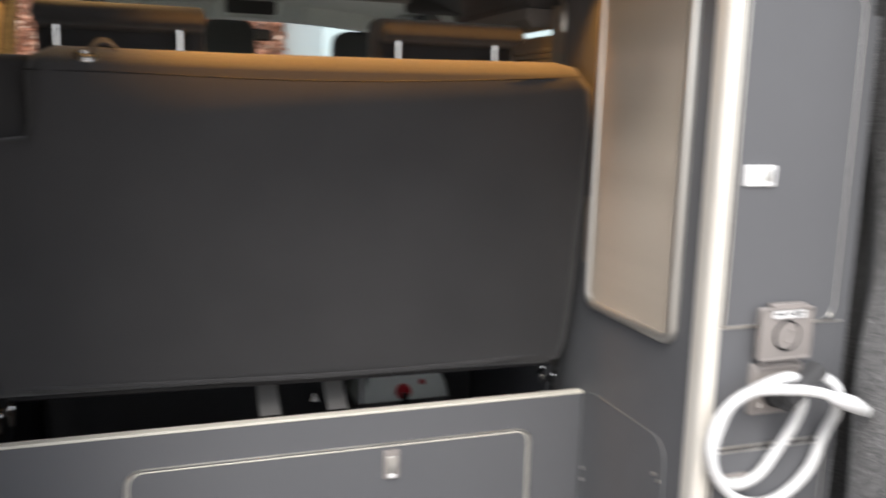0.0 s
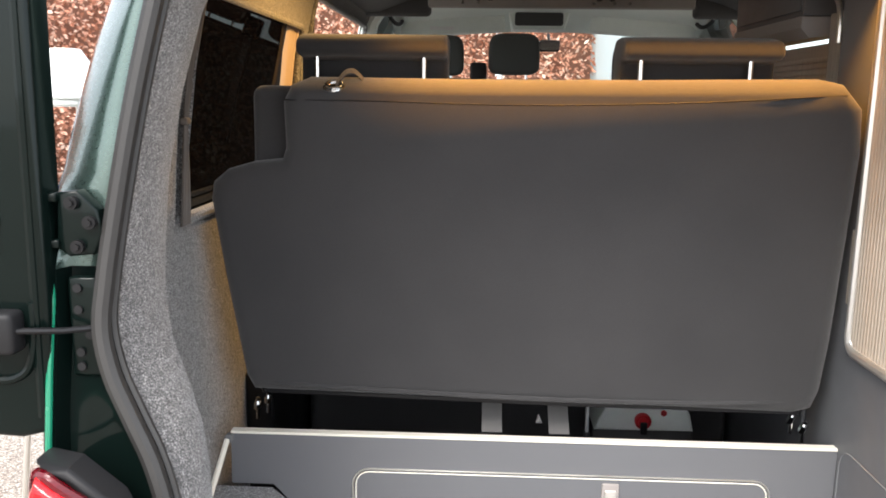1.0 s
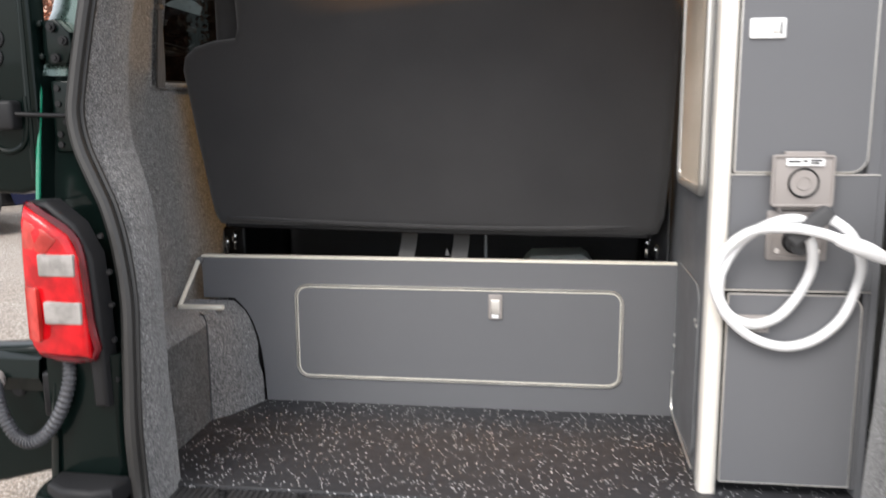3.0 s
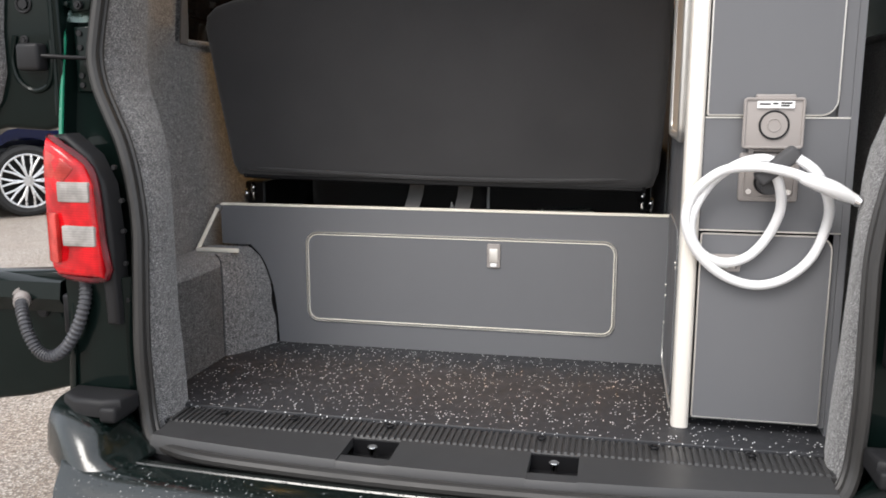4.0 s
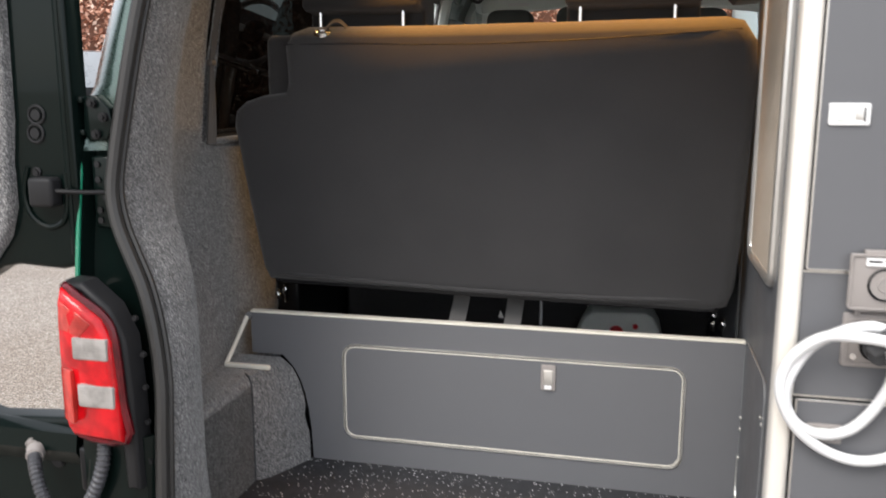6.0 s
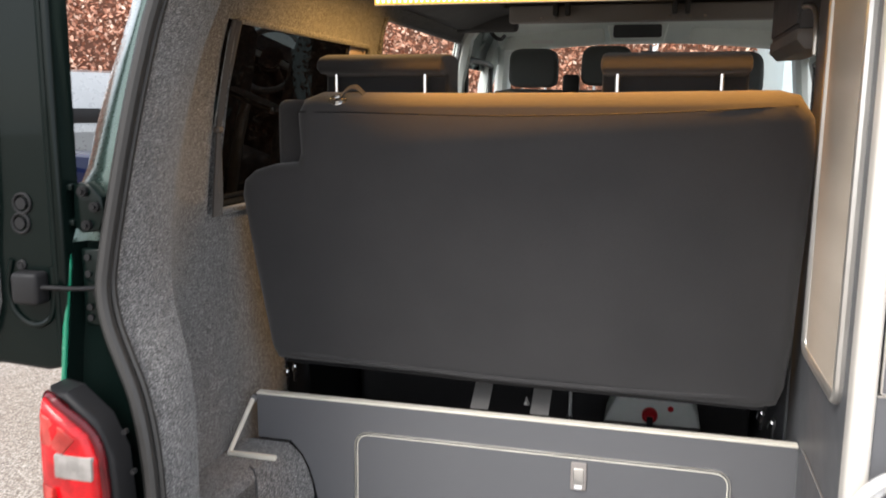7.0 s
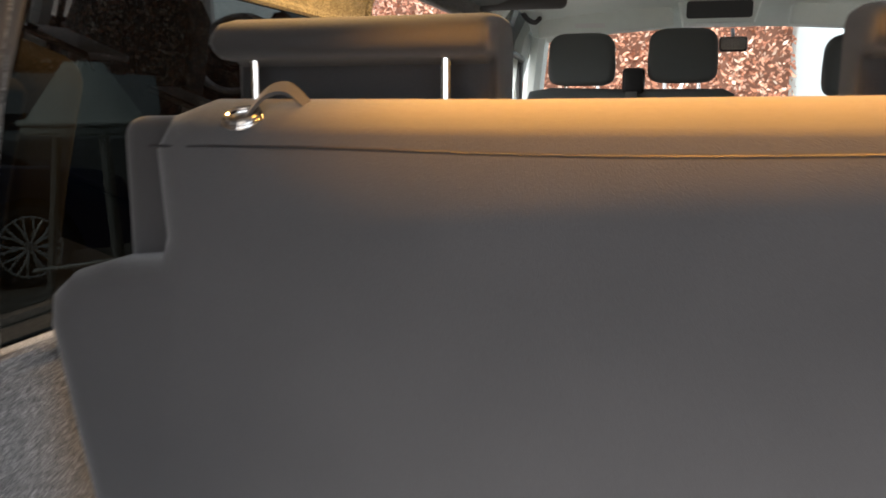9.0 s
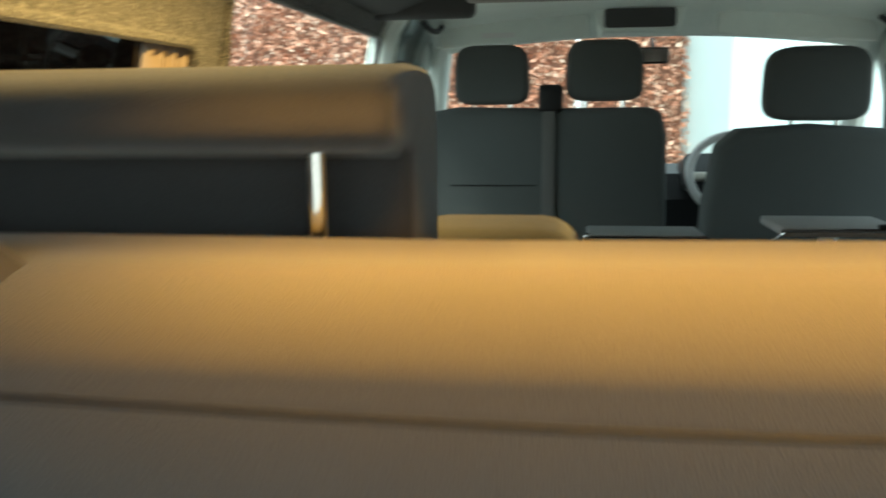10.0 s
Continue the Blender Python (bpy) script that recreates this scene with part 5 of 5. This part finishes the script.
def cab_headrest(cx, y, z0, z1, w, parent):
    o = []
    for a in range(28):
        t = 2 * math.pi * a / 28
        c, s_ = math.cos(t), math.sin(t)
        wid = w / 2 * (1 - 0.10 * (s_ * 0.5 + 0.5))
        o.append((cx + wid * math.copysign(abs(c) ** 0.42, c), (z0 + z1) / 2 + (z1 - z0) / 2 * math.copysign(abs(s_) ** 0.45, s_)))
    hr = part("headrest", slab(o, "y", y - 0.04, y + 0.06, 0.022, 4, True), SEAT_CLOTH, parent, "dark cloth headrest", 60)
    for x in (cx - 0.06, cx + 0.06):
        part("pole", tube([(x, y + 0.01, z0 - 0.05), (x, y + 0.01, z0 + 0.02)], 0.006, 8), CHROME, hr)


cab_bench = thing("passenger_bench", "dark cloth double passenger seat with two headrests", "seat")
part("backrest", slab([(-0.70, 1.0), (-0.70, 1.70), (-0.68, 1.762), (-0.60, 1.776), (-0.32, 1.770), (-0.295, 1.74), (-0.27, 1.770), (0.02, 1.770), (0.058, 1.75), (0.075, 1.68), (0.085, 1.0)], "y", 3.10, 3.24, 0.03, 4, True), SEAT_CLOTH, cab_bench, "", 60)
part("cushion", block(-0.70, 0.085, 3.20, 3.66, 0.98, 1.12, 0.04, 3), SEAT_CLOTH, cab_bench)
part("base", block(-0.68, 0.06, 3.16, 3.60, 0.56, 0.98, 0.01), DARK_TRIM, cab_bench)
part("belt_guide", block(-0.335, -0.255, 3.09, 3.16, 1.755, 1.845, 0.014), BLACK, cab_bench)
part("belt", block(-0.322, -0.280, 3.086, 3.0985, 1.30, 1.76, 0.002), GREY_STRAP, cab_bench)
part("back_seam", tube([(-0.62, 3.099, 1.52), (-0.34, 3.099, 1.52)], 0.002, 6), BLACK, cab_bench)
cab_headrest(-0.488, 3.15, 1.782, 1.974, 0.258, cab_bench)
cab_headrest(-0.125, 3.15, 1.790, 1.985, 0.258, cab_bench)
driver = thing("driver_seat", "dark cloth driver's seat with a headrest", "seat")
part("backrest", slab([(0.12, 1.0), (0.145, 1.50), (0.175, 1.66), (0.23, 1.708), (0.43, 1.722), (0.63, 1.708), (0.685, 1.66), (0.715, 1.50), (0.74, 1.0)], "y", 2.76, 2.90, 0.03, 4, True), SEAT_CLOTH, driver, "", 60)
part("cushion", block(0.15, 0.71, 2.86, 3.34, 0.98, 1.12, 0.04, 3), SEAT_CLOTH, driver)
part("base", block(0.18, 0.68, 2.84, 3.30, 0.56, 0.98, 0.01), DARK_TRIM, driver)
cab_headrest(0.434, 2.81, 1.730, 1.932, 0.288, driver)
dash = thing("dashboard", "black moulded dashboard under the windscreen", "dashboard")
part("top", slab([(3.80, 1.20), (3.78, 1.40), (3.84, 1.50), (4.0, 1.53), (4.25, 1.46), (4.25, 0.9), (3.9, 0.9)], "x", -0.82, 0.93, 0.02), BLACK, dash)
part("binnacle", slab([(3.72, 1.44), (3.70, 1.52), (3.78, 1.585), (3.95, 1.55), (3.95, 1.42)], "x", 0.22, 0.64, 0.03, 3, True), BLACK, dash)
wheel_s = thing("steering_wheel", "grey and black steering wheel", "steering wheel")
aim = Vector((0, -0.80, 0.60))
part("rim", ring((0.40, 3.56, 1.515), aim, 0.185, 0.016, 44), PELMET, wheel_s)
part("hub", disc((0.40, 3.575, 1.505), aim, 0.075, 0.04, 28, bevel=0.01), BLACK, wheel_s)
part("spoke", join(turn(block(-0.18, 0.18, -0.018, 0.018, -0.008, 0.008, 0.005), Matrix.Translation((0.40, 3.57, 1.51)) @ Vector((0, 0, 1)).rotation_difference(aim).to_matrix().to_4x4())), ALU, wheel_s)
part("column", tube([(0.40, 3.59, 1.49), (0.40, 3.85, 1.32)], 0.04, 12), BLACK, wheel_s)
cushion = thing("folded_cushion", "brown-grey folded cushion on the bench", "cushion")
part("pad", block(-0.45, -0.235, 1.22, 1.42, 1.17, 1.650, 0.05, 5), FABRIC, cushion)

# Outside: hedge, parked vehicles, building
rng = np.random.default_rng(7)


def hedge_run(points, z0, z1, depth, per_m2, size):
    """Leaves scattered through the depth of a hedge along a line, with an uneven top."""
    verts, faces = [], []
    for (ax, ay), (bx, by) in zip(points, points[1:]):
        a, b = Vector((ax, ay, 0)), Vector((bx, by, 0))
        d = b - a
        length = d.length
        d.normalize()
        n = Vector((-d.y, d.x, 0))
        count = int(length * (z1 - z0) * per_m2)
        u, w, h = rng.random(count) * length, rng.random(count), rng.random(count)
        ang, tilt, grow = rng.random(count) * 6.283, rng.random(count) * 6.283, 0.6 + 0.8 * rng.random(count)
        for i in range(count):
            lump = 0.35 * noise.noise(Vector((u[i] * 0.8, h[i] * 4, ax)))
            z = z0 + (z1 - z0) * h[i] * (1 + 0.12 * noise.noise(Vector((u[i] * 1.3, 0, bx))))
            p = a + d * u[i] + n * (depth * (w[i] ** 1.6) + lump) + Vector((0, 0, z))
            s = size * grow[i]
            e1 = Vector((math.cos(ang[i]), math.sin(ang[i]) * math.cos(tilt[i]), math.sin(tilt[i]))).normalized() * s
            e2 = e1.orthogonal().normalized() * s * 0.62
            k = len(verts)
            verts += [p - e1, p - e2 * 0.8, p + e1 * 0.9, p + e2]
            faces.append((k, k + 1, k + 2, k + 3))
    me = bpy.data.meshes.new("leaves")
    me.from_pydata([tuple(v) for v in verts], [], faces)
    me.materials.append(LEAF)
    return me


LINE = [(-17, 2.0), (-12.5, 9.0), (-6.0, 12.5), (0.0, 12.8), (4.5, 12.5)]
hedge = thing("hedge", "tall copper-leaved beech hedge", "hedge", kind="stuff")
leaves = new("leaves", hedge_run(LINE, 0.1, 4.6, 0.8, 640, 0.042))
leaves.parent = hedge
core = bmesh.new()
for (ax, ay), (bx, by) in zip(LINE, LINE[1:]):
    d = Vector((bx - ax, by - ay, 0)).normalized()
    n = Vector((-d.y, d.x, 0)) * 0.75
    rows = [[(ax + (bx - ax) * t + n.x * (1 + 0.3 * noise.noise(Vector((ax + t * 9, z, 0)))), ay + (by - ay) * t + n.y, z * (1 + 0.05 * noise.noise(Vector((t * 7, ax, 0))))) for z in (0, 1, 2, 3, 4.2)] for t in [k / 8 for k in range(9)]]
    core = join(core, sheet(rows, tuple(n * 0.4)))
part("twigs", core, BARK, hedge)


def road_wheel(parent, x, y, r, side):
    w = thing("wheel", "", "")
    w.parent = parent
    c = (x, y, r)
    part("tyre", join(*[ring((x + dx, y, r), (1, 0, 0), r - 0.055, 0.055, 48) for dx in (-0.07, 0, 0.07)]), TYRE, w)
    rim_r = r * 0.74
    rim = part("rim", join(ring((x + side * 0.10, y, r), (1, 0, 0), rim_r, 0.014, 48), disc((x + side * 0.095, y, r), (1, 0, 0), 0.06, 0.05, 24, bevel=0.008)), ALLOY, w, "silver alloy rim")
    part("wheel_well", disc((x + side * 0.02, y, r), (1, 0, 0), rim_r * 0.98, 0.04, 32), SATIN_BLACK, rim)
    for k in range(10):
        a = 2 * math.pi * k / 10
        for off in (-0.10, 0.10):
            p0 = (x + side * 0.105, y + 0.055 * math.cos(a), r + 0.055 * math.sin(a))
            pm = (x + side * 0.112, y + 0.62 * rim_r * math.cos(a + off * 0.8), r + 0.62 * rim_r * math.sin(a + off * 0.8))
            p1 = (x + side * 0.10, y + rim_r * math.cos(a + off * 1.6), r + rim_r * math.sin(a + off * 1.6))
            part("spoke", tube([p0, pm, p1], 0.013, 6), ALLOY, rim)


def big_car():
    """A tall dark blue estate car; its length runs along its own y, its seen side faces +x."""
    car = thing("parked_car", "dark blue off-road car with ten-spoke alloy wheels", "car")
    ys = [-2.45, -2.4, -2.1, -1.4, -0.6, 0.4, 1.1, 1.6, 2.1, 2.4, 2.45]
    top = [0.95, 1.05, 1.12, 1.18, 1.20, 1.20, 1.19, 1.15, 1.10, 1.0, 0.9]
    roof_z = [1.0, 1.35, 1.72, 1.82, 1.84, 1.80, 1.45, 1.18, 1.12, 1.02, 0.92]
    def lower(y):
        z = 0.32
        for cy in (-1.45, 1.45):
            if abs(y - cy) < 0.46:
                z = max(z, 0.40 + math.sqrt(max(0, 0.46 ** 2 - (y - cy) ** 2)))
        return z
    fine = [-2.45 + 4.9 * k / 70 for k in range(71)]
    for s in (1, -1):
        rows = []
        for y in fine:
            t = curve_at(list(zip(ys, top)), y)
            z0 = lower(y)
            w = 0.98 - 0.10 * max(0, abs(y) - 1.9) ** 2 * 4
            rows.append([(s * (w - 0.02), y, z0), (s * w, y, z0 + (t - z0) * 0.25), (s * (w + 0.005), y, z0 + (t - z0) * 0.6), (s * (w - 0.02), y, z0 + (t - z0) * 0.9), (s * (w - 0.08), y, t)])
        part("body_side", sheet(rows, (-s * 0.02, 0, 0)), BLUE, car)
        for y0, y1 in ((-1.9, -1.0), (-0.95, 0.05), (0.1, 1.0)):
            rows = [[(s * 0.90, y, curve_at(list(zip(ys, top)), y)), (s * 0.76, y, max(curve_at(list(zip(ys, top)), y) + 0.02, curve_at(list(zip(ys, roof_z)), y) - 0.06))] for y in [y0 + (y1 - y0) * k / 5 for k in range(6)]]
            part("window", sheet(rows, (-s * 0.01, 0, 0)), TINT, car)
        part("sill", block(min(s * 0.90, s * 0.99), max(s * 0.90, s * 0.99), -0.98, 0.98, 0.28, 0.36, 0.02), ALU, car)
        for y in (-0.98, 0.07):
            part("door_gap", block(min(s * 0.975, s * 0.99), max(s * 0.975, s * 0.99), y, y + 0.008, 0.45, 1.12), SATIN_BLACK, car)
            part("door_handle", block(min(s * 0.98, s * 1.02), max(s * 0.98, s * 1.02), y + 0.06, y + 0.24, 1.02, 1.05, 0.008), ALLOY, car)
        for y in (-1.45, 1.45):
            road_wheel(car, s * 0.84, y, 0.39, s)
    rows = [[(dx * (0.90 if abs(dx) == 1 else 0.8), y, curve_at(list(zip(ys, roof_z)), y) - 0.05 * abs(dx)) for dx in (-0.92, -0.5, 0, 0.5, 0.92)] for y in fine[::2]]
    part("roof", sheet(rows, (0, 0, -0.02)), BLUE, car)
    part("underbody", block(-0.86, 0.86, -2.35, 2.35, 0.30, 0.75, 0.03), SATIN_BLACK, car)
    return car


car = big_car()
# its seen wheel stands at (-5.95, 6.45); the seen side faces the van's rear
yaw = -36.0
m = pose(0, 0, 0, 0, 0, yaw)
hub = m @ Vector((0.95, 1.45, 0))
car.matrix_world = Matrix.Translation((-5.95 - hub.x, 6.45 - hub.y, 0)) @ m

van2 = thing("parked_van", "pale silver panel van behind the blue car", "van")
rows = [[(-1.0, y, 0.35), (-1.0, y, 1.3), (-0.93, y, 1.9), (-0.8, y, 2.12), (0, y, 2.18), (0.8, y, 2.12), (0.93, y, 1.9), (1.0, y, 1.3), (1.0, y, 0.35)] for y in (-2.6, -1.0, 0.8, 2.6)]
part("body", sheet(rows, (0, 0, -0.01)), SILVER, van2)
part("end_panel", slab([(-1.0, 0.35), (-1.0, 1.3), (-0.93, 1.9), (-0.8, 2.12), (0, 2.18), (0.8, 2.12), (0.93, 1.9), (1.0, 1.3), (1.0, 0.35)], "y", -2.6, -2.58), SILVER, van2)
part("end_panel", slab([(-1.0, 0.35), (-1.0, 1.3), (-0.93, 1.9), (-0.8, 2.12), (0, 2.18), (0.8, 2.12), (0.93, 1.9), (1.0, 1.3), (1.0, 0.35)], "y", 2.58, 2.6), SILVER, van2)
part("waist_window", block(0.985, 1.004, -1.9, 2.3, 1.42, 1.62, 0.004), SATIN_BLACK, van2)
part("cable", tube([(0.99, -0.2, 2.05), (1.02, 0.5, 1.3)], 0.008, 6), BLACK, van2)
for x in (-0.85, 0.85):
    for y in (-1.7, 1.7):
        w = thing("wheel", "", "")
        w.parent = van2
        part("tyre", ring((x, y, 0.33), (1, 0, 0), 0.24, 0.09, 32), TYRE, w)
        part("rim", disc((x, y, 0.33), (1, 0, 0), 0.2, 0.1, 24, bevel=0.02), ALLOY, w)
van2.matrix_world = Matrix.Translation((-9.2, 8.6, 0)) @ pose(0, 0, 0, 0, 0, -38)

house = thing("white_building", "pale rendered building end with a window", "building")
part("wall", block(1.55, 6.0, 9.8, 10.1, 0.0, 4.6), RENDERED, house)
part("roof", slab([(9.6, 4.55), (11.6, 5.9), (13.6, 4.55)], "x", 1.4, 6.2), TRIM, house)
win = part("window", block(2.25, 2.65, 9.77, 9.82, 1.65, 2.35, 0.01), CLEAR, house)
part("frame", tube([(2.23, 9.78, 1.63), (2.67, 9.78, 1.63), (2.67, 9.78, 2.37), (2.23, 9.78, 2.37)], 0.025, 6, True), WHITE, win)
part("side_wall", block(1.55, 1.75, 10.1, 13.4, 0.0, 4.6), RENDERED, house)

stand = thing("folding_table", "pale grey round tray table on thin tubular legs", "table")
TX, TY = -1.72, 1.93
part("tray", join(disc((TX, TY, 1.645), (0, 0, 1), 0.17, 0.03, 36, bevel=0.008), ring((TX, TY, 1.662), (0, 0, 1), 0.172, 0.008, 40), disc((TX, TY, 1.74), (0, 0, 1), 0.165, 0.17, 30, 0.05)), PALE, stand)
for dx, dy in ((-0.12, -0.06), (0.12, -0.06), (0.0, 0.12)):
    part("leg", tube([(TX + dx * 0.6, TY + dy * 0.6, 1.64), (TX + dx * 1.9, TY + dy * 1.9, 0.0)], 0.011, 8), ALU, stand)
part("cross_bar", tube([(TX - 0.15, TY - 0.075, 1.25), (TX + 0.15, TY - 0.075, 1.30)], 0.006, 8), ALU, stand)
bpy.context.view_layer.update()
